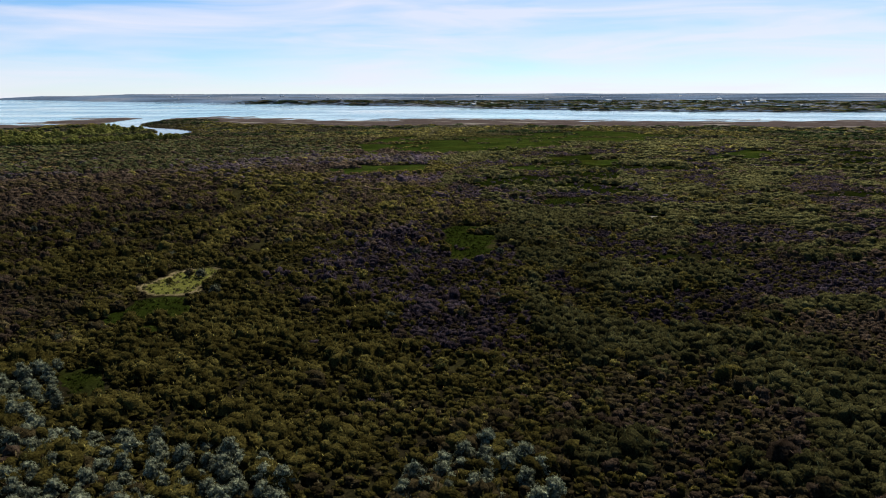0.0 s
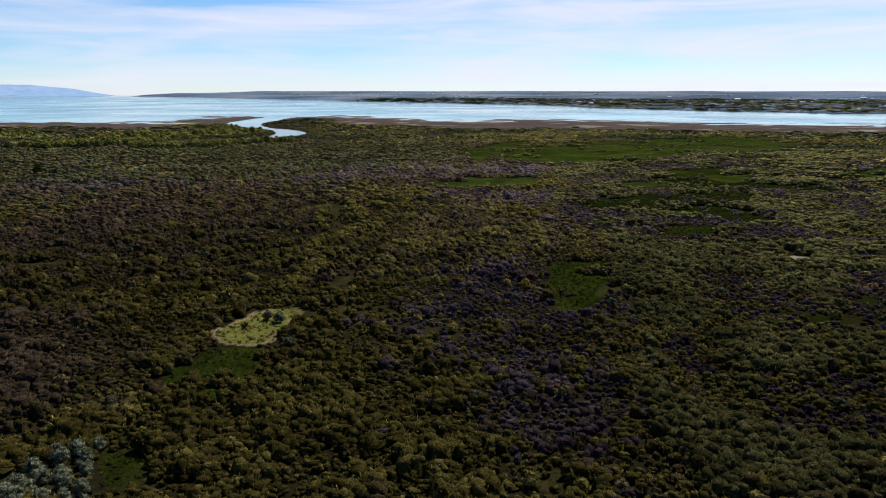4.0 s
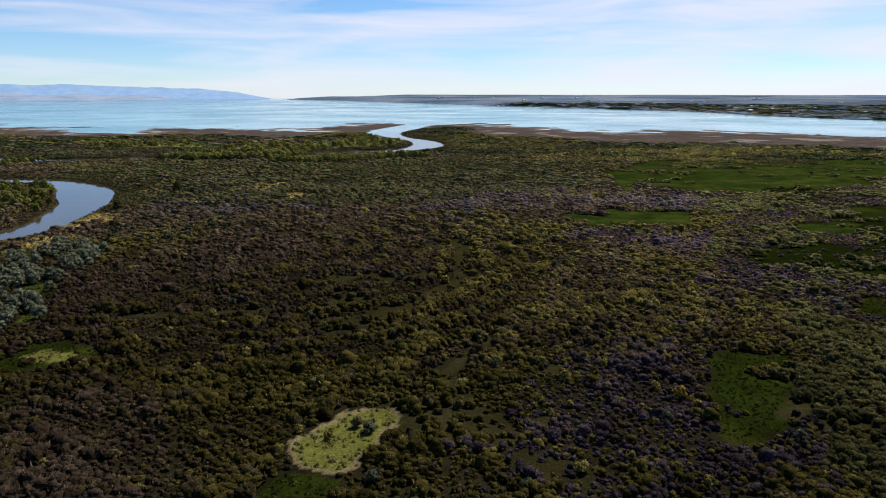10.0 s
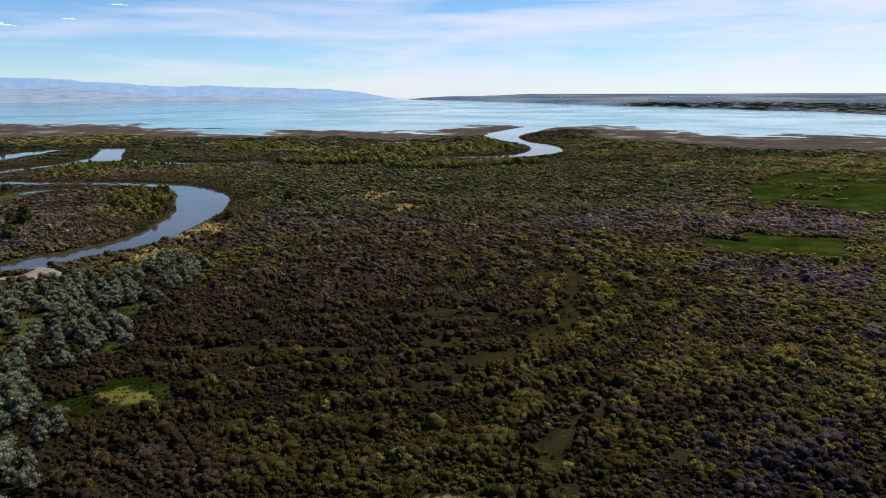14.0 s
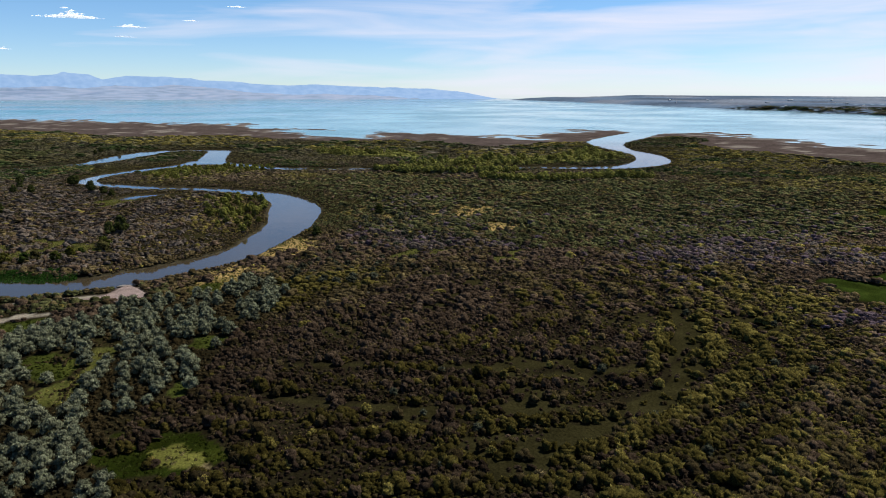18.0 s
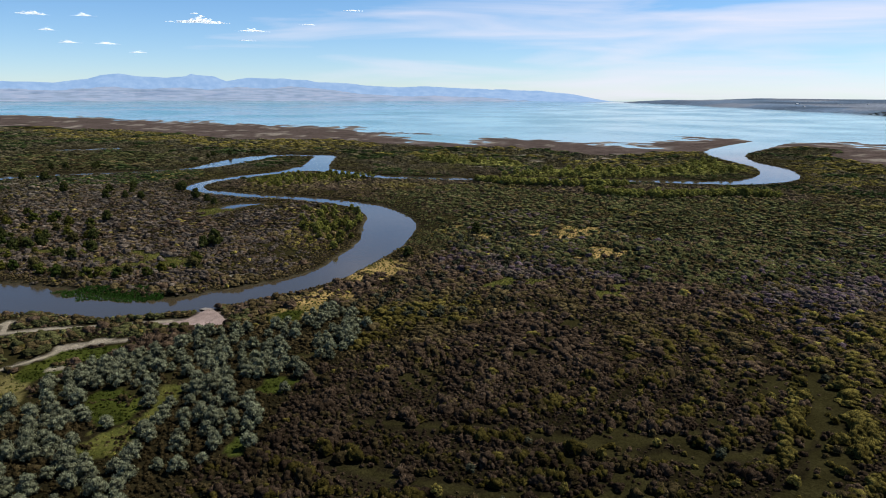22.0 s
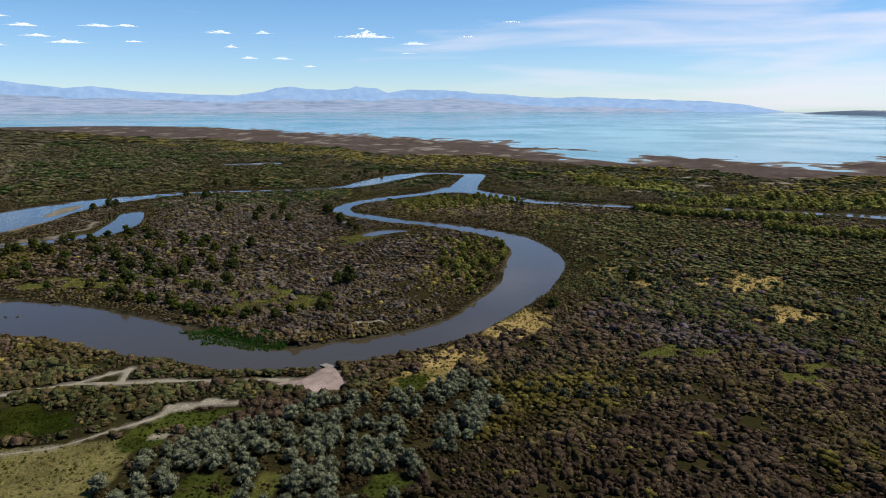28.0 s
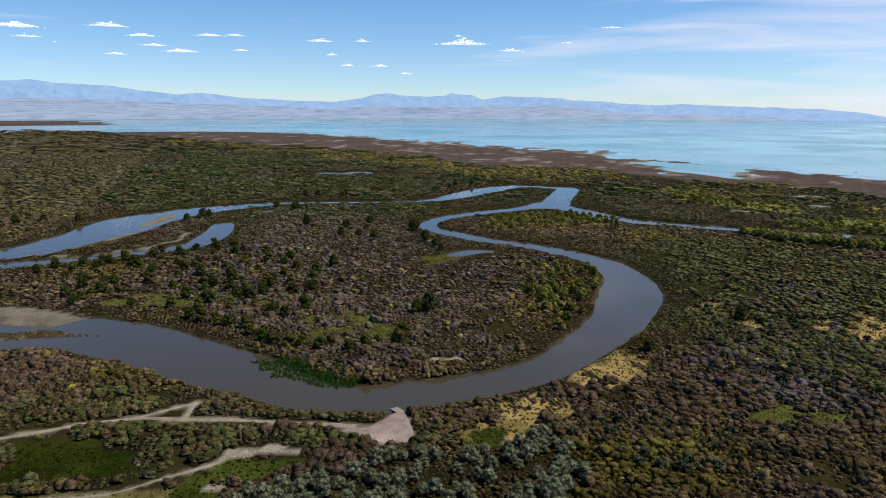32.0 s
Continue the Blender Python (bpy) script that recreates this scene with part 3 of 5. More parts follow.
def mountains(near, far, crest, rough, mat, seed):
    """A range as a long slope of spurs and gullies: from its foot at near to its crest at far metres."""
    yaws = np.arange(30, 140, 0.06)
    a = np.radians(yaws)
    tops = 74 + far * np.tan(np.radians(np.interp(yaws, [r[0] for r in crest], [r[1] for r in crest])))
    tops = np.maximum(tops + (fbm(yaws * 10, 0 * a, 9, seed, 4) - 0.5) * rough, 8)
    rows, depth = [], np.linspace(0, 1, 22)
    for d in depth:
        r = near + (far - near) * d
        x, y = -62 - r * np.sin(a), 122 + r * np.cos(a)
        spur = fbm(yaws * 14 + 8 * d, d * 60 + 0 * a, 14, seed + 3, 4) - 0.5
        z = 3 + (tops - 3) * (0.3 * d + 0.7 * d ** 1.8) * (1 + 1.5 * spur * (1 - d) * d ** 0.3)
        rows.append(np.column_stack([x, y, z]))
    v = np.concatenate(rows)
    m = len(yaws)
    i, j = np.meshgrid(np.arange(len(depth) - 1), np.arange(m - 1), indexing="ij")
    q = np.stack([i * m + j, i * m + j + 1, (i + 1) * m + j + 1, (i + 1) * m + j], -1).reshape(-1, 4)[:, ::-1]
    return mesh_from("backdrop", v, q, mat, None, True)


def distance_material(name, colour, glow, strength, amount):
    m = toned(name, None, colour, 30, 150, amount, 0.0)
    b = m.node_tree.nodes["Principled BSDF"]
    # blue emission stands in for the haze of distance
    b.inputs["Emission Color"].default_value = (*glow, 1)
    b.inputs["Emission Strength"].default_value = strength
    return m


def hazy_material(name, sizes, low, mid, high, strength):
    """Land with miles of haze put into its glow: three tones of the same blue air, broken by fields or gullies of the
    given sizes (x, y, z).
    """
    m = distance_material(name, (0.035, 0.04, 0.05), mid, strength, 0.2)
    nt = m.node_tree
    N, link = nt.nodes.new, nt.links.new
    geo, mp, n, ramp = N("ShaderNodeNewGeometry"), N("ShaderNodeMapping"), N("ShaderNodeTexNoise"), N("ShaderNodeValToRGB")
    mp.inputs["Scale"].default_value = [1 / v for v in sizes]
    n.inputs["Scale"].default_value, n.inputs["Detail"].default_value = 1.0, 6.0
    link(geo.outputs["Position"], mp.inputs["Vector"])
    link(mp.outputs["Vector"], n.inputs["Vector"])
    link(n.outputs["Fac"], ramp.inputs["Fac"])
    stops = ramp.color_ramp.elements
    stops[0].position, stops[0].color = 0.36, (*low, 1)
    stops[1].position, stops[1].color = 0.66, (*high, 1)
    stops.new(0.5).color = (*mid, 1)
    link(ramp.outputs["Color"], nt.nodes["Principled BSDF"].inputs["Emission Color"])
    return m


# both ranges glow with painted haze
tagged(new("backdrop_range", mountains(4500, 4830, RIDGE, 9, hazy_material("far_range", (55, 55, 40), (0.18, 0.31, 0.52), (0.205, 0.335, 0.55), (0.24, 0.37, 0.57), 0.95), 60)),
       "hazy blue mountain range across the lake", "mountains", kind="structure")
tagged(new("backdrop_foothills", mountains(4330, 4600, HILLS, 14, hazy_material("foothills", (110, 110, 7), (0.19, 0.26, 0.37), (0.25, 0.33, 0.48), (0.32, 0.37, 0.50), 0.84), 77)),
       "pale dry foothills and fields in blue haze below the mountains", "hills", kind="structure")

# ---- shrubs ----
def domes(px, py, pz, rad, tall, tone, rings, sides, sprays, seed, inner_shade=0.5, spray=1.0, hem=None):
    """Shrubs: for each place an uneven leafy dome with sprays of twigs breaking its outline. Returns vertices, faces and tones."""
    g = np.random.default_rng(seed)
    n = len(px)
    per = 1 + rings * sides
    v = np.empty((n, per, 3))
    v[:, 0] = np.stack([g.normal(0, 0.15, n) * rad, g.normal(0, 0.15, n) * rad, tall * g.uniform(0.9, 1.1, n)], -1)
    turn, lean = g.random(n) * 6.28, g.uniform(0.75, 1.3, n)
    for i in range(rings):
        phi = (i + 1) / rings * np.pi / 2
        for j in range(sides):
            a = 2 * np.pi * (j + 0.5 * (i % 2)) / sides
            k = rad * np.sin(phi) ** 0.75 * g.uniform(0.72, 1.28, n)
            h = tall * np.cos(phi) ** 0.8 * g.uniform(0.8, 1.2, n) if i < rings - 1 else (np.full(n, -0.12) if hem is None else tall * hem * g.uniform(0.4, 1.5, n))
            x, y = np.cos(a) * k * lean, np.sin(a) * k / lean
            v[:, 1 + i * sides + j] = np.stack([x * np.cos(turn) - y * np.sin(turn), x * np.sin(turn) + y * np.cos(turn), h], -1)
    f = [(0, 1 + j, 1 + (j + 1) % sides) for j in range(sides)]
    for i in range(rings - 1):
        for j in range(sides):
            k = (j + 1) % sides
            p, q, r, t = 1 + i * sides + j, 1 + i * sides + k, 1 + (i + 1) * sides + k, 1 + (i + 1) * sides + j
            f += [(p, t, r), (p, r, q)]
    f = np.array(f, np.int32)
    base = np.stack([px, py, pz], -1)
    v += base[:, None, :]
    verts, faces = [v.reshape(-1, 3)], [(f[None] + (np.arange(n) * per)[:, None, None]).reshape(-1, 3)]
    # shade inside the shrub is put into the body's tone
    tones = [np.repeat(tone * inner_shade, per, axis=0)]
    if sprays:
        k = sprays
        a, u = g.random((n, k)) * 2 * np.pi, np.sqrt(g.random((n, k))) * 0.95
        c = base[:, None, :] + np.stack([np.cos(a) * u * rad[:, None], np.sin(a) * u * rad[:, None], tall[:, None] * np.sqrt(1 - u * u) * g.uniform(0.85, 1.1, (n, k))], -1)
        d = np.stack([np.cos(a) * u * 0.8, np.sin(a) * u * 0.8, np.ones((n, k))], -1) + g.normal(0, 0.25, (n, k, 3))
        d /= np.linalg.norm(d, axis=-1, keepdims=True)
        b = g.random((n, k)) * 6.28
        w = np.stack([np.cos(b), np.sin(b), g.normal(0, 0.3, (n, k))], -1)
        z = (rad[:, None] * g.uniform(0.25, 0.6, (n, k)) * spray)[..., None]
        t = np.stack([c - d * z * 0.7 - w * z * 0.12, c + d * z * 0.3 + w * z * 0.22, c + d * z * 0.95 - w * z * 0.13], 2).reshape(-1, 3)
        verts.append(t)
        faces.append(np.arange(len(t), dtype=np.int32).reshape(-1, 3) + n * per)
        # sprays painted lighter, as sunlit tips
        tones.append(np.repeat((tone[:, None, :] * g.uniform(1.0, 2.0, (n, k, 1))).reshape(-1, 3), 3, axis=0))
    return np.concatenate(verts), np.concatenate(faces), np.concatenate(tones)


def lobes_of(x, y, z, rad, tall, tone, most, g):
    """Splits each shrub into rounded leafy lobes: one in the middle and others leaning out round it."""
    n = len(x)
    if most == 1:
        return x, y, z, rad, tall, tone
    k = np.clip(np.round(most * rad / np.median(rad) * 0.9 + g.uniform(-0.5, 0.5, n)), 1, most + 2).astype(int)
    who = np.repeat(np.arange(n), k)
    first = np.concatenate([[True], who[1:] != who[:-1]])
    m = len(who)
    a, u = g.random(m) * 6.283, np.where(first, 0.12, g.uniform(0.4, 0.72, m))
    lr = rad[who] * np.where(k[who] == 1, 0.95, g.uniform(0.55, 0.82, m))
    lt = tall[who] * np.where(first, 1.0, g.uniform(0.65, 0.98, m))
    return x[who] + np.cos(a) * u * rad[who], y[who] + np.sin(a) * u * rad[who], z[who], lr, lt, tone[who] * g.uniform(0.8, 1.2, (m, 1))


SHADES = {
    "olive": (0.074, 0.057, 0.027), "brown": (0.078, 0.055, 0.037), "purple": (0.070, 0.052, 0.060), "yellow": (0.124, 0.103, 0.028), "silver": (0.145, 0.155, 0.098),
    "grey": (0.080, 0.066, 0.054), "dark": (0.046, 0.054, 0.016), "green": (0.062, 0.064, 0.026), "sage": (0.088, 0.082, 0.031),
}
PURPLE = [(-48, 189), (-26, 222), (0, 166), (3, 112), (-1, 97), (-14, 105), (-28, 130), (-45, 156)]
PURPLES = [PURPLE, [(-30, 260), (-5, 330), (60, 330), (40, 270)], [(-90, 330), (-70, 350), (0, 360), (20, 340), (-40, 315)], [(-90, 425), (-60, 470), (20, 450), (0, 420)]]
BROWNS = [[(-205, 191), (-204, 214), (-202, 239), (-159, 283), (-129, 298), (-111, 261), (-172, 167)],
          [(-208, 204), (-163, 248), (-115, 277), (-106, 243), (-107, 201), (-121, 171), (-137, 160), (-164, 161)],
          [(-150, 150), (-190, 190), (-200, 240), (-150, 260), (-110, 230), (-110, 180)], [(-400, 220), (-430, 300), (-560, 290), (-620, 250), (-560, 200), (-480, 220)]]
BELTS = [[(-211, 622), (-226, 739), (-170, 774), (-68, 790), (-61, 702), (-150, 634)], [(59, 455), (107, 629), (226, 655), (166, 478), (103, 387)]]
GREYS = [[(-136, 398), (-116, 440), (-43, 479), (-39, 435), (-94, 409)],
         [(-198, 400), (-228, 524), (-170, 570), (-121, 490), (-127, 386), (-148, 343)], [(-371, 396), (-365, 437), (-291, 432), (-221, 339), (-249, 300), (-283, 303)]]
ISLAND = [(-330, 160), (-310, 190), (-310, 240), (-340, 280), (-400, 330), (-450, 345), (-530, 315), (-600, 290), (-740, 300), (-740, 180), (-640, 130), (-560, 110), (-430, 110)]
OLIVES = [[(-226, 100), (-234, 127), (-247, 144), (-249, 162), (-255, 186), (-252, 209), (-262, 230), (-233, 226), (-214, 205), (-207, 188), (-189, 171), (-176, 162), (-180, 148), (-160, 136), (-138, 126), (-120, 112), (-160, 96), (-199, 100)],
          [(-62, 60), (-58, 71), (-46, 69), (-33, 68), (-24, 65), (-20, 58), (-50, 50)], [(-72, 82), (-66, 92), (-58, 80), (-58, 74), (-66, 73)], [(-11, 60), (-8, 65), (-2, 72), (1, 74), (5, 67), (7, 60)]]
GREENS = [[(-480, 360), (-505, 480), (-380, 525), (-300, 605), (-150, 640), (-110, 480), (-200, 360), (-330, 310)],
          [(-330, 70), (-315, 130), (-300, 165), (-285, 195), (-262, 195), (-268, 165), (-262, 120), (-275, 70)], [(-900, 60), (-1000, 300), (-900, 400), (-800, 300), (-790, 200), (-740, 60)]]
STANDS = [[(-521, 549), (-481, 585), (-441, 630), (-416, 696), (-404, 749), (-414, 784), (-451, 798), (-501, 846), (-507, 811), (-456, 750), (-485, 688), (-513, 652), (-529, 598)],
          [(-718, 601), (-658, 624), (-596, 648), (-560, 610), (-598, 587), (-671, 567)]]
YELLOWS = [[(-454, 314), (-455, 337), (-431, 341), (-391, 324), (-355, 295), (-340, 274), (-362, 272), (-408, 290)], [(-604, 341), (-640, 396), (-623, 430), (-577, 450), (-566, 419), (-566, 376), (-563, 343)],
           [(-60, 190), (-70, 240), (-30, 260), (10, 250), (0, 225), (-35, 225)]]


def in_view(x, y, margin=0.0):
    """The part of the plan that lies ahead of the way: three wedges."""
    ok = np.zeros(x.shape, bool)
    for ex, ey, lo, hi in ((2, -12, -31, 45), (-12, 50, -10, 72), (-28, 88, 5, 85), (-75, 135, 28, 106)):
        w = np.degrees(np.arctan2(-(x - ex), y - ey))
        ok |= (w > lo - margin) & (w < hi + margin)
    return ok


def way(x, y):
    """Distance from the line of flight on the plan."""
    return np.minimum.reduce([np.hypot(x - a, y - b) for a, b in ((0, -5), (-4, 38), (-13, 62), (-33, 95), (-58, 121), (-90, 142))])


def scatter(cell, lo, hi, seed):
    """Places strewn by chance, one for each cell squared, whose distance from the way lies between lo and hi."""
    g = np.random.default_rng(seed)
    n = int((280 + 2 * hi) * (260 + 2 * hi) / cell ** 2)
    x, y = g.uniform(-190 - hi, 90 + hi, n), g.uniform(-60 - hi, 200 + hi, n)
    d = way(x, y)
    keep = (d >= lo) & (d < hi) & in_view(x, y)
    return x[keep], y[keep]


def any_in(polys, x, y, wob):
    best = np.full(x.shape, -1e9)
    for p in polys:
        best = np.maximum(best, inside(p, x, y))
    return best + wob


def shrub_layer(x, y, seed):
    """Which shrubs stand where: keeps places fit for shrubs; gives ground height, colour, and a size factor."""
    g = np.random.default_rng(seed)
    p = land(x, y)
    z = height(x, y, p)
    ok = ((p["channel"] > 0.8) | (p["isle"] > 3.5)) & (p["road"] > 2.2) & (p["apron"] < -1.8) & ((p["open"] < -0.9) | np.isin(p["kind"], ["straw", "grass"]) & (fbm(x, y, 7, 90) > 0.56) | np.isin(p["kind"], ["meadow", "lush"]) & (fbm(x, y, 11, 92) > 0.74) | (p["kind"] == "fen") & (fbm(x * 0.4, y, 14, 92) > 0.66)) & ((p["bar"] < -1) | (p["isle"] > 3.5)) & (p["marsh"] < 10) & (p["lake"] > 5) & (inside(LAKE, x, y) < -5)
    thin = fbm(x, y, 30, 30) > 0.69
    ok &= ~((p["gap"] > 0) & (g.random(len(x)) < 0.9)) & (p["spot"] < -1)
    ok &= ~(thin & (g.random(len(x)) < 0.6)) & ~((p['lane'] < 1.3) & (g.random(len(x)) < 0.85))
    n = len(x)
    wob = (fbm(x, y, 18, 50) - 0.5) * 40
    tone = np.empty((n, 3))
    u = g.random(n)
    patch = fbm(x, y, 45, 52, 4)
    tone[:] = SHADES["olive"]
    tone[patch + 0.25 * (u - 0.5) > 0.56] = SHADES["brown"]
    tone[patch + 0.25 * (u - 0.5) < np.interp(x, [-150, -70], [0.36, 0.45])] = np.array(SHADES["yellow"]) * 0.7
    # clumps: mounds of grown-together shrubs with low growth between, widest in the eastern thicket
    east = step01(x + 0.12 * (y - 100) + (fbm(x, y, 60, 97) - 0.5) * 60, -25, 25) * (1 - step01(y, 600, 800))
    clump, mound = fbm(x, y, 7, 71), fbm(x * 0.75, y, 12, 74)
    size = np.exp(g.normal(0, 0.26 + 0.14 * step01(way(x, y), 200, 400), n)) * (0.5 + 0.85 * step01(clump, 0.3, 0.7))
    size = size * (1 - east) + east * np.exp(g.normal(0, 0.2, n)) * (0.62 + 0.95 * step01(mound, 0.42, 0.62))
    ring = np.hypot(x - SCROLL[0], y - SCROLL[1]) + (fbm(x, y, 35, 78) - 0.5) * 16
    bank = np.sin(ring * 0.62) * step01(ring, 20, 45) * (1 - step01(ring, 115, 135)) * step01(x, -190, -150)
    size *= 1 + 0.45 * bank
    low = np.where(p['r'] > 330, np.where(y > 440, np.clip(0.25 + p['channel'] / 45, 0.25, 1), np.clip(0.25 + p['channel'] / 45, 0.25, 1)), np.clip(0.5 + p['channel'] / 16, 0.5, 1))
    size *= low * np.where(y > 640, 0.75, 1.0)

    def paint(polys, names, chance, scale):
        m = any_in(polys, x, y, wob + g.normal(0, 7, n)) > 0
        pick = g.random(n)
        for name, c in zip(names, chance):
            sel = m & (pick < c)
            tone[sel] = SHADES[name]
            pick = np.where(sel, 9, pick - c)
        size[m] *= scale

    paint(PURPLES, ("purple", "brown", "yellow"), (0.7, 0.15, 0.06), 0.9)
    paint(BROWNS, ("brown", "olive"), (0.72, 0.22), 0.85)
    paint(GREYS, ("grey", "purple", "olive"), (0.5, 0.35, 0.1), 1.1)
    paint(BELTS, ("yellow", "olive"), (0.7, 0.2), 1.5)
    paint([ISLAND], ("grey", "brown", "olive"), (0.55, 0.2, 0.2), 0.9)
    paint(YELLOWS, ("yellow", "olive", "brown"), (0.4, 0.45, 0.15), 1.25)
    near_bank = (p["channel"] < 9) & (g.random(n) < 0.6)
    tone[near_bank] = np.array(SHADES["olive"]) * 1.2
    # yellow-green belts of young trees before the marsh, and dark thickets between
    belt = step01(p["r"], 560, 720) * (y > 40 + 0 * x)
    hedge = (belt > 0.5) & (p["marsh"] > -170) & (fbm(x, y, 60, 55) > 0.52)
    deep = (belt > 0.5) & (fbm(x * 0.6, y, 40, 57) > 0.56) & ~hedge
    # haze put into the tone: colours grow greyer with distance
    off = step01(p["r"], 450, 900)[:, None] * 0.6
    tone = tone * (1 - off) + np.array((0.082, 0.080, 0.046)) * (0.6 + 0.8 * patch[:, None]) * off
    u = g.random(n)
    tone[hedge & (u < 0.6)] = np.array(SHADES["yellow"])
    tone[deep & (u < 0.6)] = (0.030, 0.042, 0.015)
    size[hedge] *= 1.25
    size[deep] *= 1.3
    size[(belt > 0.5) & ~hedge & ~deep] *= 0.65
    fresh = (g.random(n) < 0.015) & (p["r"] < 700)
    tone[fresh] = np.array(SHADES["yellow"]) * 1.3
    for poly in STANDS:
        m = inside(poly, x, y) + g.normal(0, 2, n) > 0
        tone[m] = (0.118, 0.116, 0.032)
        size[m] *= 1.7
    paint(GREENS, ("green", "olive"), (0.62, 0.25), 1.05)
    # sage-green mounds and bare purple twigs in the east, fresh leaves along the old banks
    sage = (east > 0.5) & (mound + 0.1 * (g.random(n) - 0.5) > 0.53) & (p["r"] < 600)
    tone[sage] = np.array(SHADES["sage"]) * 0.8
    bare = (east > 0.5) & (mound < 0.45) & (g.random(n) < 0.6) & (y > 130 + 60 * (patch - 0.5)) & (p["r"] < 600)
    tone[bare] = np.array(SHADES["purple"]) * 0.7
    crest = (p["ridge"] < 0) & (g.random(n) < 0.88)
    tone[crest] = np.array(SHADES["yellow"])
    size[p["ridge"] < 0.5] *= 1.45
    tone[(bank < -0.3) & (g.random(n) < 0.65)] = np.array(SHADES["brown"]) * 0.75
    tone[(bank > 0.3) & (g.random(n) < 0.45)] = np.array(SHADES["yellow"]) * 0.62
    # low growth under the silver trees
    under = inside(OLIVES[0], x, y) > -1
    size[under] *= 0.55
    tone[under] = np.array(SHADES["olive"]) * 0.8
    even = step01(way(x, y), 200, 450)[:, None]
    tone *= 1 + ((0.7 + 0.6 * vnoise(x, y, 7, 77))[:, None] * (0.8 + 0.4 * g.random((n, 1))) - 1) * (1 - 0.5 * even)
    # light put into the tone: brighter far from the way and in the east
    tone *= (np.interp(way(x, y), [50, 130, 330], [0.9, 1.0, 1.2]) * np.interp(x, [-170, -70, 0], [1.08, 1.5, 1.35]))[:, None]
    return z, tone, size, ok


def thicket(name, label, cell, lo, hi, radius, tall, lobes, rings, sides, sprays, length, leaf, seed):
    """Shrubs standing close, each of rounded lobes with leafy twigs breaking its outline, and gaps where nothing grows."""
    g = np.random.default_rng(seed)
    x0, y0 = -190 - hi, -40 - 0.45 * hi
    nx, ny = int((285 + 1.75 * hi) / cell), int((260 + 1.5 * hi) / cell)
    u, w = np.meshgrid(np.arange(nx), np.arange(ny), indexing="ij")
    x = x0 + (u + 0.5 * (w % 2) + g.uniform(-0.38, 0.38, u.shape)) * cell
    y = y0 + (w + 0.5 + g.uniform(-0.38, 0.38, u.shape)) * cell
    d = way(x, y)
    keep = (d >= lo) & (d < hi) & in_view(x, y, 1.0)
    x, y = x[keep], y[keep]
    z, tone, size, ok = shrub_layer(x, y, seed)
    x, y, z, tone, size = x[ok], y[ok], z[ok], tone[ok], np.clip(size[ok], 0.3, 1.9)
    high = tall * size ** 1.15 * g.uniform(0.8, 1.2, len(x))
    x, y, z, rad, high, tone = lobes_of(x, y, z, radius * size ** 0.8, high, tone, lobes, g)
    # body tone darkened near the flight line for shade between shrubs, lightened farther off
    core_shade = np.interp(way(x, y), [0, 90, 180, 330, 480], [0.36, 0.50, 0.85, 1.1, 1.25])[:, None]
    v, f, t = domes(x, y, z, rad, high, tone, rings, sides, sprays, seed + 1, core_shade, length, 0.3)
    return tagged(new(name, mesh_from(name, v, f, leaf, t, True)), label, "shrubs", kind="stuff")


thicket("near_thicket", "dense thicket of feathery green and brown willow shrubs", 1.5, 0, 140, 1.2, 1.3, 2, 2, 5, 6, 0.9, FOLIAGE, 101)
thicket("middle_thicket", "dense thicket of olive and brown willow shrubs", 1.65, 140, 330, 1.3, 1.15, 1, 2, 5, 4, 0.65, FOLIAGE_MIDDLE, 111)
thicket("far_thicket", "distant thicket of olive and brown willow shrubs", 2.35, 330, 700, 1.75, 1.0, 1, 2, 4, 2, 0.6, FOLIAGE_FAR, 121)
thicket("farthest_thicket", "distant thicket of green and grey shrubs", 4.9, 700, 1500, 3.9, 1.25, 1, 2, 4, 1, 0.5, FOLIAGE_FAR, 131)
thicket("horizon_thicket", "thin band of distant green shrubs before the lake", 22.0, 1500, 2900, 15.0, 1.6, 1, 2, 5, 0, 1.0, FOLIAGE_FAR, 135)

# ---- trees: crowns of leaf sprays on lobes, trunks and limbs ----
def part(name, me, parent, label=""):
    ob = new(name, me)
    ob.parent = parent
    if label:
        ob["label"] = label
    return ob


def blob(c, r, g, rings=4, sides=6):
    """An uneven leafy lump."""
    v = [(0, 0, r * 0.9)]
    for i in range(1, rings):
        for j in range(sides):
            a, phi = 2 * math.pi * (j + 0.5 * (i % 2)) / sides, math.pi * 0.88 * i / (rings - 1)
            k = r * g.uniform(0.72, 1.2)
            v.append((math.sin(phi) * math.cos(a) * k, math.sin(phi) * math.sin(a) * k, math.cos(phi) * k * 0.85))
    f = [(0, 1 + j, 1 + (j + 1) % sides) for j in range(sides)]
    for i in range(rings - 2):
        for j in range(sides):
            k = (j + 1) % sides
            p, q, s, t = 1 + i * sides + j, 1 + i * sides + k, 1 + (i + 1) * sides + k, 1 + (i + 1) * sides + j
            f += [(p, t, s), (p, s, q)]
    return np.array(v) + c, np.array(f, np.int32)


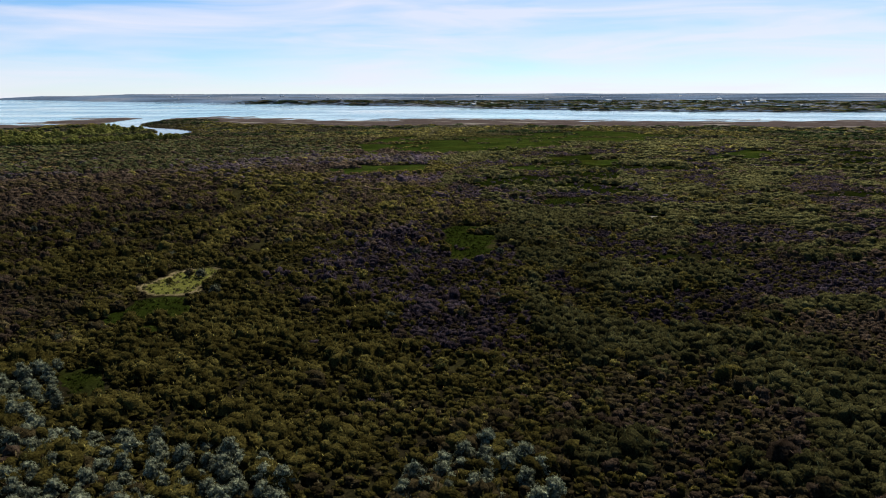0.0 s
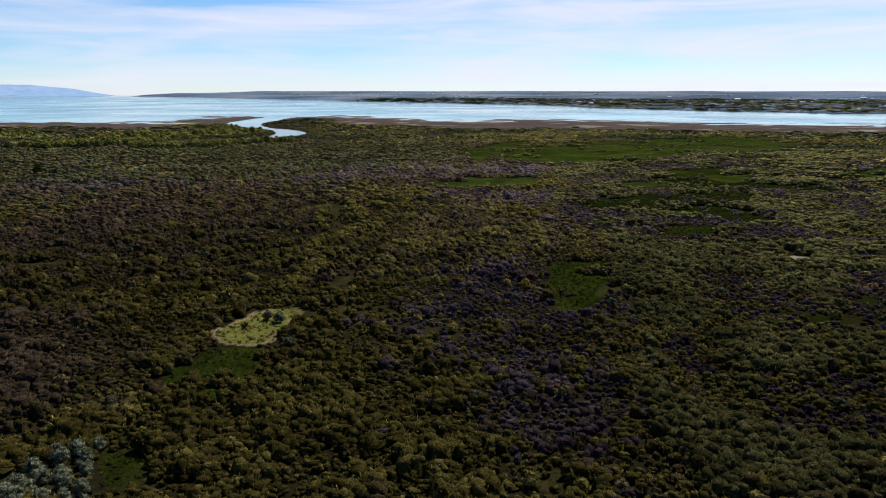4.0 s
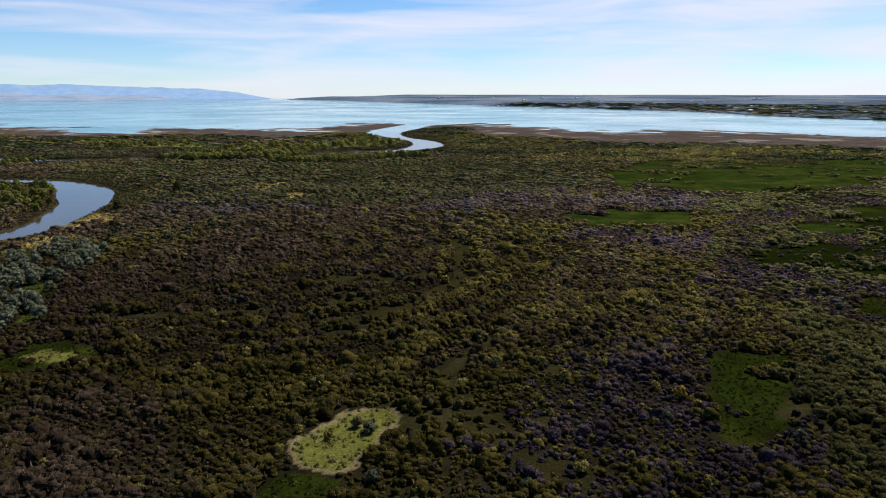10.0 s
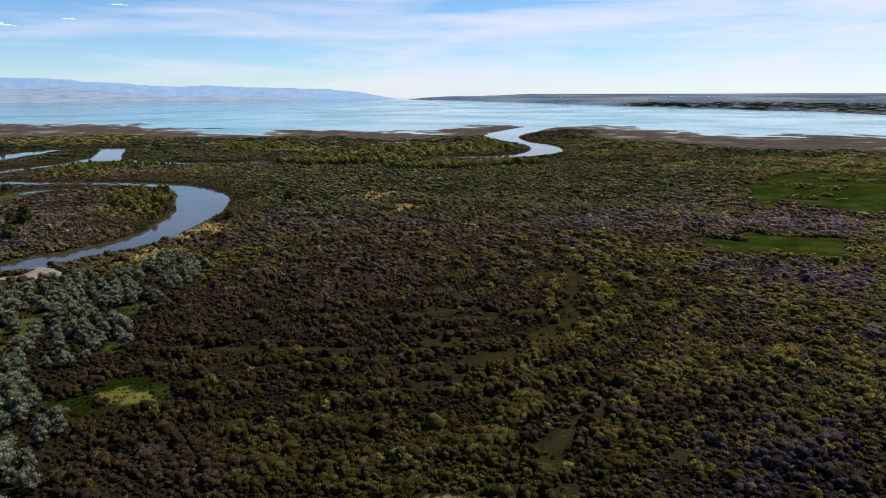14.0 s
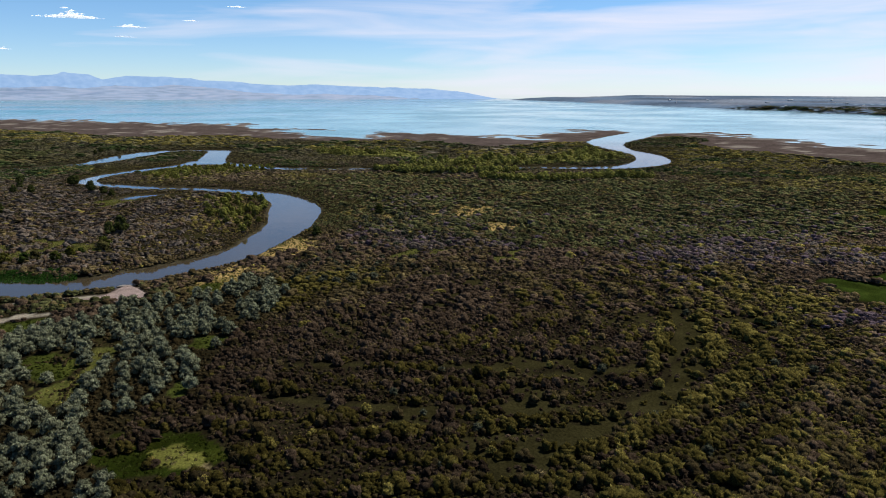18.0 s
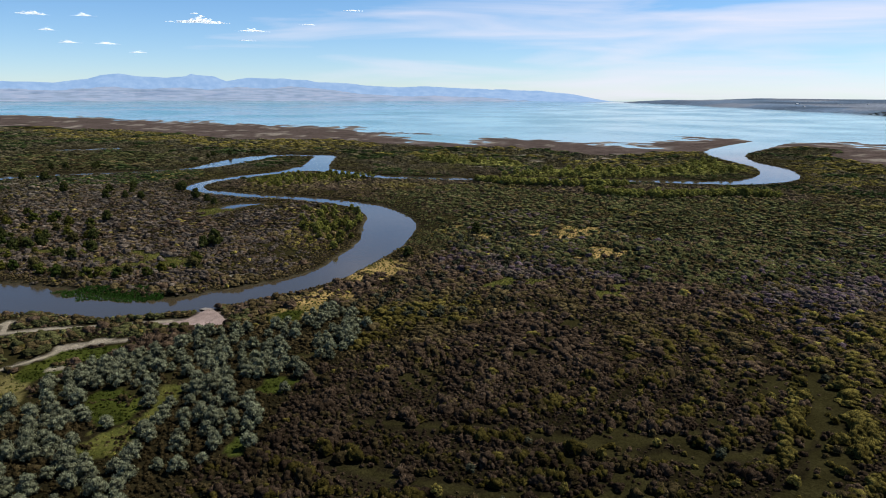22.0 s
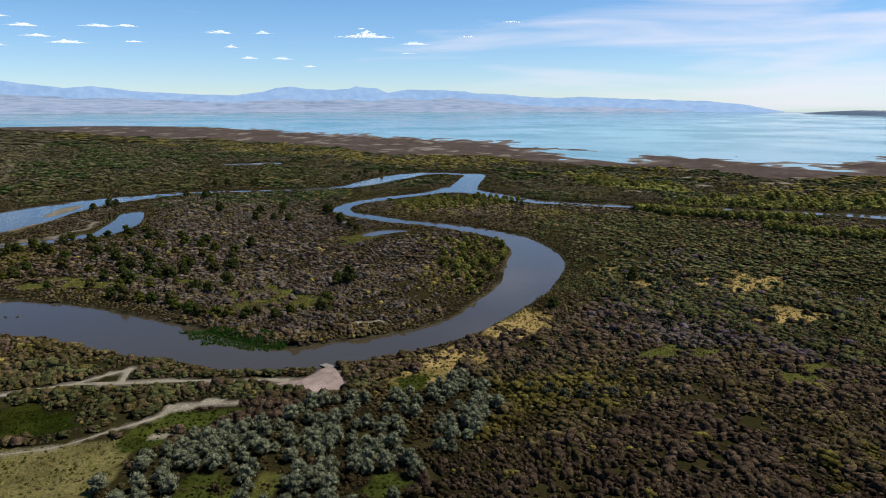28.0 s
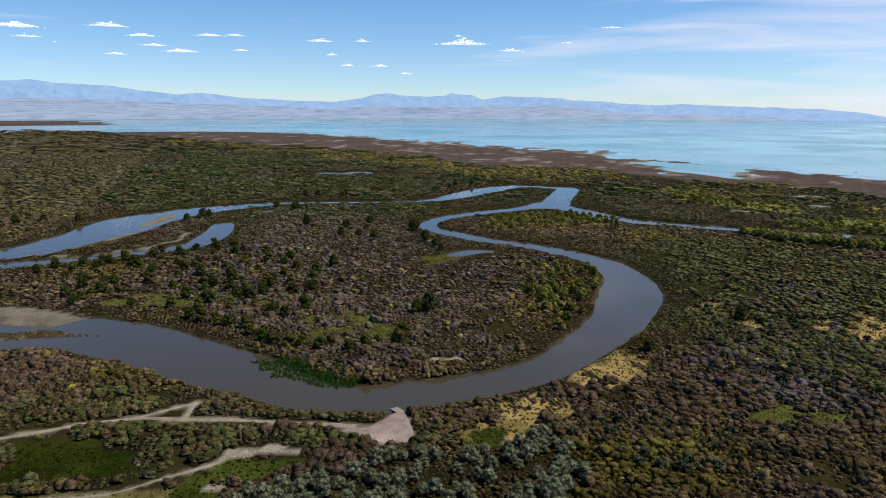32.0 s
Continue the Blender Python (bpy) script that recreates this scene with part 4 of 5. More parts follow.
def crown_mesh(name, seed, lobes, reach, base, top, lobe_r, sprays, size, tone, mat=None, upright=0.4):
    """A crown: lobes set round a leaning axis, each a shell of leaf sprays with gaps between."""
    g = np.random.default_rng(seed)
    vs, fs, ts, count = [], [], [], 0
    for n in range(lobes):
        a = 2.4 * n + g.uniform(-0.4, 0.4)
        h = (n + 0.5) / lobes
        out = reach * math.sin(math.pi * min(0.95, 0.25 + 0.7 * h)) * g.uniform(0.5, 1.0)
        c = np.array([out * math.cos(a), out * math.sin(a), base + (top - base) * h * g.uniform(0.85, 1.05)])
        r = lobe_r * g.uniform(0.7, 1.2)
        k = sprays
        d = g.normal(0, 1, (k, 3))
        d[:, 2] = np.abs(d[:, 2]) * 0.9 - 0.25
        d /= np.linalg.norm(d, axis=1)[:, None]
        p = c + d * r * np.array([1, 1, 0.85]) * g.uniform(0.65, 1.05, (k, 1))
        m = d + g.normal(0, 0.4, (k, 3))
        m /= np.linalg.norm(m, axis=1)[:, None]
        w = np.array([0, 0, 1.0]) - m * m[:, 2:] + g.normal(0, 0.3, (k, 3))
        w /= np.linalg.norm(w, axis=1)[:, None] + 1e-6
        s = np.cross(m, w)
        z = size * g.uniform(0.6, 1.4, (k, 1))
        v = np.stack([p - w * z * 0.55 - s * z * 0.4, p - w * z * 0.35 + s * z * 0.5, p + w * z * 0.75], 1)
        v[..., 2] = np.maximum(v[..., 2], 0.15)
        bv, bf = blob(c, r * 0.72, g)
        bv[:, 2] = np.maximum(bv[:, 2], 0.12)
        fs.append(bf + count)
        fs.append(np.arange(3 * k, dtype=np.int32).reshape(-1, 3) + count + len(bv))
        count += len(bv) + 3 * k
        vs += [bv, v.reshape(-1, 3)]
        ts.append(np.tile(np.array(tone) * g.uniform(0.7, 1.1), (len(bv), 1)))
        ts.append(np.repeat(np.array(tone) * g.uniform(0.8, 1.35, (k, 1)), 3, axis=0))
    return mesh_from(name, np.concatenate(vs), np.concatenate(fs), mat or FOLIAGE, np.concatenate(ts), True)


def tube(points, radii, sides=6):
    pts = np.array(points, float)
    rows = []
    for i, p in enumerate(pts):
        t = pts[min(i + 1, len(pts) - 1)] - pts[max(i - 1, 0)]
        t /= np.linalg.norm(t)
        u = np.cross(t, (0.3, 1, 0.1))
        u /= np.linalg.norm(u)
        w = np.cross(t, u)
        a = np.arange(sides) * 2 * np.pi / sides
        rows.append(p + radii[i] * (np.cos(a)[:, None] * u + np.sin(a)[:, None] * w))
    v = np.concatenate(rows)
    f = []
    for i in range(len(pts) - 1):
        for j in range(sides):
            k = (j + 1) % sides
            f.append((i * sides + j, i * sides + k, (i + 1) * sides + k, (i + 1) * sides + j))
    return v, np.array(f)


def wood_mesh(name, seed, high, thick, limbs, reach):
    """A tapered, slightly bent trunk with limbs that leave it upward."""
    g = np.random.default_rng(seed)
    bend = g.normal(0, 0.06 * high, (4, 2))
    bend[0] = 0
    hs = np.array([-0.2, 0.3, 0.65, 1.0]) * high
    axis = np.column_stack([np.cumsum(bend, axis=0) * 0.6, hs])
    vs, fs = [], []
    v, f = tube(axis, thick * np.array([1.25, 0.85, 0.55, 0.2]))
    vs.append(v), fs.append(f)
    count = len(v)
    for n in range(limbs):
        h = g.uniform(0.25, 0.8)
        o = np.array([np.interp(h * high, hs, axis[:, k]) for k in range(3)])
        a = 2.4 * n + g.uniform(0, 1)
        e = o + np.array([math.cos(a) * reach, math.sin(a) * reach, high * 0.3]) * g.uniform(0.6, 1.1)
        m = (o + e) / 2 + np.array([0, 0, -0.06 * high])
        v, f = tube([o, m, e], thick * np.array([0.5, 0.35, 0.12]), 5)
        vs.append(v), fs.append(f + count)
        count += len(v)
    return mesh_from(name, np.concatenate(vs), np.concatenate(fs), BARK, None, True)


def ground_at(x, y):
    x, y = np.atleast_1d(np.asarray(x, float)), np.atleast_1d(np.asarray(y, float))
    return height(x, y, land(x, y))


def plant(name, label, category, group, places, kinds, seed, lo=0.8, hi=1.2):
    """Trees of one kind: a few built whole, the rest copies; each turned and sized by chance."""
    g = np.random.default_rng(seed)
    made = []
    z = ground_at([p[0] for p in places], [p[1] for p in places])
    for n, (x, y) in enumerate(places):
        s = g.uniform(lo, hi)
        m = Matrix.Translation((x, y, z[n])) @ Matrix.Rotation(g.uniform(0, 6.28), 4, "Z") @ Matrix.Diagonal((s, s, s * g.uniform(0.9, 1.12), 1))
        if n < len(kinds):
            ob = new(name)
            for pname, me, plabel in kinds[n]:
                part(pname, me, ob, plabel)
            tagged(ob, label, category, group)
            ob.matrix_basis = m
            made.append(ob)
        else:
            src = made[n % len(kinds)]
            keep = src.matrix_basis.copy()
            src.matrix_basis = Matrix()
            copy_thing(src, m)
            src.matrix_basis = keep


def spaced(polys, gap, seed, most, clear=True, wob=0.0):
    """Places in polygons, at least gap apart, on open land."""
    g = np.random.default_rng(seed)
    out = []
    for poly in polys:
        p = np.array(poly, float)
        n = int(np.ptp(p[:, 0]) * np.ptp(p[:, 1]) / gap ** 2 * 6)
        x, y = g.uniform(p[:, 0].min(), p[:, 0].max(), n), g.uniform(p[:, 1].min(), p[:, 1].max(), n)
        ok = inside(poly, x, y) > 0
        x, y = x[ok], y[ok]
        if clear:
            q = land(x, y)
            ok = (q["open"] < -0.8) & (q["channel"] > 2.5) & (q["road"] > 2) & (q["apron"] < -2)
            x, y = x[ok], y[ok]
        for a, b in zip(x, y):
            if all((a - c) ** 2 + (b - d) ** 2 > gap * gap for c, d in out):
                out.append((float(a), float(b)))
    g.shuffle(out)
    return [tuple(p) for p in out[:most]]


SILVER = SHADES["silver"]
olive_kinds = [[("crown", crown_mesh("silver_crown", 200 + n, 11, 1.45, 0.7, 3.2, 0.95, 60, 0.27, SILVER), "silvery grey-green leaves"),
                ("trunk", wood_mesh("silver_trunk", 210 + n, 2.6, 0.13, 5, 1.1), "grey bark")] for n in range(5)]
plant("silver_olive_tree", "bushy silver-leaved olive tree in a dense grove", "tree", "silver olive trees", spaced(OLIVES[:1], 3.1, 5, 300), olive_kinds, 6, 0.75, 1.35)
plant("silver_shrub", "low silver-leaved shrub at the edge of the thicket", "shrub", "silver shrubs", spaced(OLIVES[1:], 2.2, 8, 120), olive_kinds, 9, 0.5, 0.8)

GREY_GROVE = [(-255, 232), (-262, 258), (-285, 300), (-330, 345), (-325, 390), (-280, 380), (-250, 330), (-225, 285), (-225, 245)]
grey_kinds = [[("crown", crown_mesh("grey_crown", 230 + n, 8, 1.3, 0.4, 1.9, 0.85, 26, 0.36, np.array(SILVER) * c), "")] for n, c in enumerate((0.42, 0.34, 0.30, 0.5))]
plant("grey_shrub", "rounded grey-leaved shrub among dry grass", "shrub", "grey shrubs", spaced([GREY_GROVE], 5.0, 15, 190), grey_kinds, 16, 0.6, 1.3)

COTTONWOODS = [(-698, 0), (-713, 6), (-713, 16), (-705, 42), (-511, 51), (-518, 59), (-523, 72), (-531, 84), (-524, 98), (-508, 99), (-460, 89), (-440, 80), (-454, 74), (-437, 128),
               (-483, 134), (-424, 138), (-459, 140), (-462, 150), (-428, 151), (-427, 157), (-428, 163), (-448, 168), (-537, 108), (-397, 165), (-722, 213), (-629, 210), (-788, 266),
               (-589, 282), (-541, 277), (-523, 278), (-509, 278), (-579, 227), (-596, 249), (-575, 239), (-400, 179), (-432, 187), (-381, 225), (-381, 231), (-392, 169), (-858, 427),
               (-838, 394), (-329, 354), (-307, 294), (-500, 126), (-487, 206), (-807, 232), (-800, 243), (-795, 270), (-857, 407), (-717, 210), (-736, 197), (-694, 135), (-682, 123),
               (-698, 140), (-587, 283), (-622, 257), (-566, 247), (-609, 236)]
cotton_kinds = [[("crown", crown_mesh("cottonwood_crown", 240 + n, 13, 2.3, 1.3, 5.4, 1.35, 40, 0.5, SHADES["dark"]), "dark green leaves"),
                 ("trunk", wood_mesh("cottonwood_trunk", 250 + n, 5.6, 0.26, 7, 1.6), "grey-brown bark")] for n in range(4)]
plant("cottonwood_tree", "dark green cottonwood tree standing above grey shrubs", "tree", "cottonwood trees", COTTONWOODS, cotton_kinds, 7, 0.85, 1.4)

YELLOW = SHADES["yellow"]
willow_kinds = [[("crown", crown_mesh("willow_crown", 260 + n, 10, 1.8, 0.9, 4.4, 1.35, 60, 0.34, np.array((0.112, 0.112, 0.028)) * (1.4 + 0.25 * n)), "yellow-green spring leaves"),
                 ("trunk", wood_mesh("willow_trunk", 270 + n, 4.4, 0.2, 5, 1.3), "grey bark")] for n in range(4)]


def row(points, gap, deep, seed):
    g = np.random.default_rng(seed)
    p = smooth([(x, y, 0) for x, y in points], 12)[:, :2]
    s = np.concatenate([[0], np.cumsum(np.hypot(*np.diff(p, axis=0).T))])
    out = []
    for d in np.arange(0, s[-1], gap):
        for k in range(deep):
            out.append((float(np.interp(d, s, p[:, 0]) + g.normal(0, 1.5) - 2.2 * k), float(np.interp(d, s, p[:, 1]) + g.normal(0, 1.5) + 3.2 * k)))
    return out


plant("willow_tree", "yellow-green willow tree in a dense row along the slough", "tree", "willow trees along the slough",
      row([(-499, 500), (-478, 507), (-452, 526), (-424, 550), (-404, 577)], 2.8, 2, 31) + row([(-399, 525), (-384, 525), (-361, 539), (-341, 564), (-331, 590), (-315, 607), (-301, 617)], 2.8, 2, 32)
      + spaced(STANDS, 8.5, 39, 120), willow_kinds, 33, 1.0, 1.5)
plant("island_willow", "olive-green willow tree on the island's wooded side", "tree", "trees on the island",
      spaced([[(-519, 59), (-554, 99), (-577, 150), (-491, 197), (-426, 193), (-391, 178), (-402, 145), (-439, 84)]], 11, 40, 70) + row([(-400, 130), (-380, 150), (-352, 166), (-345, 195), (-352, 215)], 6, 1, 41),
      [[("crown", crown_mesh("island_crown", 265 + n, 9, 1.8, 0.8, 4.2, 1.3, 24, 0.55, np.array(c)), "olive-green leaves"), ("trunk", wood_mesh("island_trunk", 275 + n, 3.6, 0.2, 5, 1.3), "grey bark")]
       for n, c in enumerate(((0.05, 0.06, 0.012), (0.075, 0.075, 0.014), (0.03, 0.045, 0.01), (0.06, 0.055, 0.02)))], 42, 0.75, 1.35)
plant("riverside_willow", "bushy yellow-green willow on the island's bank", "tree", "willows on the island",
      spaced(YELLOWS[:2], 5.5, 34, 150),
      [[("crown", crown_mesh("bank_crown", 290 + n, 9, 1.7, 0.8, 3.8, 1.3, 60, 0.34, np.array((0.095, 0.098, 0.022)) * (1.0 + 0.3 * n)), "yellow-green spring leaves"), ("trunk", willow_kinds[n][1][1], "grey bark")] for n in range(4)], 35, 0.7, 1.2)

bush_kinds = [[("crown", crown_mesh("bush_crown", 280 + n, 8, 0.85, 0.35, 1.5, 0.6, 60, 0.2, np.array(c) * 1.25), "")]
              for n, c in enumerate((np.array(YELLOW) * 1.05, np.array(YELLOW) * 0.75, np.array(SHADES["olive"]) * 1.3, np.array(SILVER) * 0.4, np.array(YELLOW) * 1.3))]
HERO = [(-117, 195), (-117, 198), (-88, 107), (-75, 103), (20, 142), (15, 120), (-74, 141), (-72, 147), (-69, 146), (-65, 140), (-80, 141), (-84, 132), (-60, 138), (-66.5, 170), (-63, 172),
        (-20.5, 183), (-16, 181), (-98, 168), (-2, 176), (1, 190), (-4, 222), (-12, 225), (-34, 216), (-30, 223), (-78, 175), (-82, 169), (-50, 197), (-45, 196), (-117, 194), (-83, 155),
        (-45, 183), (-29, 195), (-35, 221), (-26, 233), (-14, 235), (-43, 167), (-120, 199), (-85, 162), (-81, 180), (-50, 202), (-46, 171), (-43, 184), (-51, 199), (-34, 234), (-15, 95),
        (-9, 96), (14, 118), (12, 128), (33, 75), (17, 100), (-3, 97)]
plant("willow_bush", "leafy yellow-green willow bush rising above the thicket", "shrub", "willow bushes",
      HERO + spaced([[(-140, 110), (-150, 260), (-100, 330), (20, 300), (60, 200), (30, 90), (-20, 70), (-70, 95)]], 9, 36, 230), bush_kinds, 37, 0.7, 1.35)

gold = [[("crown", crown_mesh("gold_crown", 299, 8, 1.0, 0.7, 2.6, 0.7, 50, 0.26, (0.24, 0.16, 0.03)), "fresh golden leaves"), ("trunk", wood_mesh("gold_trunk", 298, 2.0, 0.1, 5, 0.8), "")]]
plant("golden_willow", "small golden-leaved willow beside the dark meadow", "tree", "", [(-22.8, 184.1)], gold, 38, 1, 1.01)


# ---- grass, reeds ----
def tufts(name, label, kinds, cell, lo, hi, tall, radius, tones, leaves, seed, chance=0.8):
    g = np.random.default_rng(seed)
    x, y = scatter(cell, lo, hi, seed)
    p = land(x, y)
    ok = np.isin(p["kind"], kinds) & (p["open"] > 0.3) & (g.random(len(x)) < chance) & (p["road"] > 0.5) & (p["apron"] < -0.5) & (p["channel"] > 0.5)
    x, y = x[ok], y[ok]
    z = height(x, y, {k: v[ok] for k, v in p.items()})
    tone = np.array(tones)[g.integers(0, len(tones), len(x))] * g.uniform(0.7, 1.3, (len(x), 1))
    v, f, t = domes(x, y, z, np.full(len(x), radius), np.full(len(x), tall) * g.uniform(0.5, 1.4, len(x)), tone, 1, 5, leaves, seed, 1.0)
    return tagged(new(name, mesh_from(name, v, f, FOLIAGE, t)), label, "grass", kind="stuff")


tufts("meadow_grass", "short green grass of wet meadows", ["meadow", "lush"], 1.1, 0, 250, 0.25, 0.6, [COLOURS["meadow"], (0.018, 0.022, 0.004), COLOURS["lush"]], 5, 141)
tufts("dry_grass", "tall straw-coloured dry grass", ["straw", "grass", "pale", "hay"], 1.2, 0, 420, 0.4, 0.6, [COLOURS["hay"], COLOURS["grass"], (0.12, 0.115, 0.03)], 5, 142, 0.6)


def reeds():
    bed = [(-344, 152), (-338, 168), (-326, 182), (-311, 186), (-308, 178), (-320, 165), (-332, 156)]
    g = np.random.default_rng(150)
    p = np.array(bed)
    x, y = g.uniform(p[:, 0].min(), p[:, 0].max(), 2500), g.uniform(p[:, 1].min(), p[:, 1].max(), 2500)
    ok = inside(bed, x, y) + (fbm(x, y, 6, 3) - 0.5) * 8 > 0
    x, y = x[ok], y[ok]
    z = np.maximum(ground_at(x, y), WATER_Z - 0.3)
    v, f, t = domes(x, y, z, np.full(len(x), 0.7), np.full(len(x), 0.7), np.tile((0.022, 0.055, 0.010), (len(x), 1)), 1, 5, 6, 151)
    tagged(new("reed_bed", mesh_from("reed_bed", v, f, FOLIAGE, t)), "green reed bed in shallow river water", "reeds", kind="stuff")


reeds()


# ---- far shore: tree belts, farm buildings ----
def far_woods():
    g = np.random.default_rng(160)
    a, r = np.radians(g.uniform(-32, 106, 9000)), g.uniform(1650, 4500, 9000)
    x, y = CENTRE[0] - r * np.sin(a), CENTRE[1] + r * np.cos(a)
    p = land(x, y)
    belt = fbm(x * 0.5, y * 2.0, 260, 81)
    ok = (p["lake"] > 6) & ((y > 1450) | (r > 3300)) & (r < 3900) & ((belt > 0.68) | (p["lake"] < 45) & (g.random(9000) < 0.3))
    x, y = x[ok], y[ok]
    z = height(x, y, {k: v[ok] for k, v in p.items()})
    n = len(x)
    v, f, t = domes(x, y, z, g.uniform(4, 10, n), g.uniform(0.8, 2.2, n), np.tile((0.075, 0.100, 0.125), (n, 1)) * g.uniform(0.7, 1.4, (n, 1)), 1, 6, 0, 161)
    # blue emission of the trees replaces the haze over the far shore
    tagged(new("far_woods", mesh_from("far_woods", v, f, distance_material("hazy_woods", (0.04, 0.055, 0.055), (0.15, 0.22, 0.30), 0.85, 0.4), t)), "dark tree belts and hedges in blue haze on the far lake shore", "woods", kind="stuff")


far_woods()
PALE_WALL = toned("pale_siding", None, (0.62, 0.62, 0.60), 2.0, 9.0, 0.12, 0.1)
ROOF_GREY = toned("roof_metal", None, (0.42, 0.43, 0.45), 2.0, 9.0, 0.15, 0.1, 0.5)


def box_mesh(name, w, d, h, mat):
    v = np.array([(x, y, z) for z in (-1.5, h) for x, y in ((-w, -d), (w, -d), (w, d), (-w, d))], float)
    f = np.array([(0, 3, 2, 1), (4, 5, 6, 7), (0, 1, 5, 4), (1, 2, 6, 5), (2, 3, 7, 6), (3, 0, 4, 7)])
    return mesh_from(name, v, f, mat)


def roof_mesh(name, w, d, h, rise, mat):
    o = 0.6
    v = np.array([(-w - o, -d - o, h), (w + o, -d - o, h), (w + o, d + o, h), (-w - o, d + o, h), (-w - o, 0, h + rise), (w + o, 0, h + rise),
                  (-w - o, -d - o, h + 0.3), (w + o, -d - o, h + 0.3), (w + o, d + o, h + 0.3), (-w - o, d + o, h + 0.3), (-w - o, 0, h + rise + 0.3), (w + o, 0, h + rise + 0.3)])
    f = np.array([(6, 7, 11, 10), (8, 9, 10, 11), (0, 4, 5, 1), (2, 5, 4, 3), (0, 1, 7, 6), (2, 3, 9, 8), (0, 6, 10, 4), (4, 10, 9, 3), (1, 5, 11, 7), (5, 2, 8, 11)])
    return mesh_from(name, v, f, mat)


def farm_buildings():
    g = np.random.default_rng(170)
    kinds = [[("wall", box_mesh("barn_wall", w, d, h, PALE_WALL), ""), ("roof", roof_mesh("barn_roof", w, d, h, 2.5, ROOF_GREY), "grey metal roof")] for w, d, h in ((11, 6, 5), (16, 8, 6), (8, 6, 4))]
    spots = []
    for yaw_lo, yaw_hi, r_lo, r_hi, n in ((-24, 34, 2100, 3900, 44),):
        while n:
            a, r = radians(g.uniform(yaw_lo, yaw_hi)), g.uniform(r_lo, r_hi)
            x, y = CENTRE[0] - r * math.sin(a), CENTRE[1] + r * math.cos(a)
            if -inside(LAKE, np.array([x]), np.array([y]))[0] > 60:
                spots.append((x, y))
                n -= 1
    plant("farm_building", "small white farm building with a grey roof on the far shore", "building", "farm buildings", spots, kinds, 171, 0.4, 0.8)


farm_buildings()

# ---- fair-weather clouds over the mountains: yaw, elevation, width in degrees ----
CLOUDS = [(100.9, 5.24, 3.6), (100.3, 4.61, 2.3), (95.3, 5.52, 3.1), (98.6, 4.35, 0.6), (94.9, 3.65, 1.8), (92.4, 4.31, 2.3), (90.5, 3.94, 2.8), (88.6, 5.10, 2.5), (86.8, 5.16, 1.8), (93.1, 4.95, 2.3),
          (80.6, 4.89, 2.3), (77.4, 4.93, 1.6), (79.7, 3.90, 1.5), (78.5, 3.12, 1.6), (69.9, 4.75, 4.4), (66.1, 4.25, 2.4), (66.5, 3.57, 1.6), (58.7, 5.86, 1.6), (62.0, 4.80, 1.3), (86.3, 4.12, 1.6),
          (74.1, 2.56, 1.4), (76.1, 3.10, 1.8)]


def cloud_material():
    m, nt, b = material("cloud", 1.0, 0.0)
    b.inputs["Base Color"].default_value = (0.9, 0.9, 0.92, 1)
    # added glow brightens the cloud as scattered sunlight would
    b.inputs["Emission Color"].default_value, b.inputs["Emission Strength"].default_value = (0.85, 0.92, 1.0, 1), 0.45
    tr = nt.nodes.new("ShaderNodeBsdfTranslucent")
    tr.inputs["Color"].default_value = (0.9, 0.91, 0.93, 1)
    mx = nt.nodes.new("ShaderNodeMixShader")
    nt.links.new(b.outputs["BSDF"], mx.inputs[1])
    nt.links.new(tr.outputs["BSDF"], mx.inputs[2])
    clear, veil = nt.nodes.new("ShaderNodeBsdfTransparent"), nt.nodes.new("ShaderNodeMixShader")
    veil.inputs["Fac"].default_value = 0.88
    nt.links.new(clear.outputs["BSDF"], veil.inputs[1])
    nt.links.new(mx.outputs["Shader"], veil.inputs[2])
    nt.links.new(veil.outputs["Shader"], nt.nodes["Material Output"].inputs["Surface"])
    return m


CLOUD_WHITE = cloud_material()


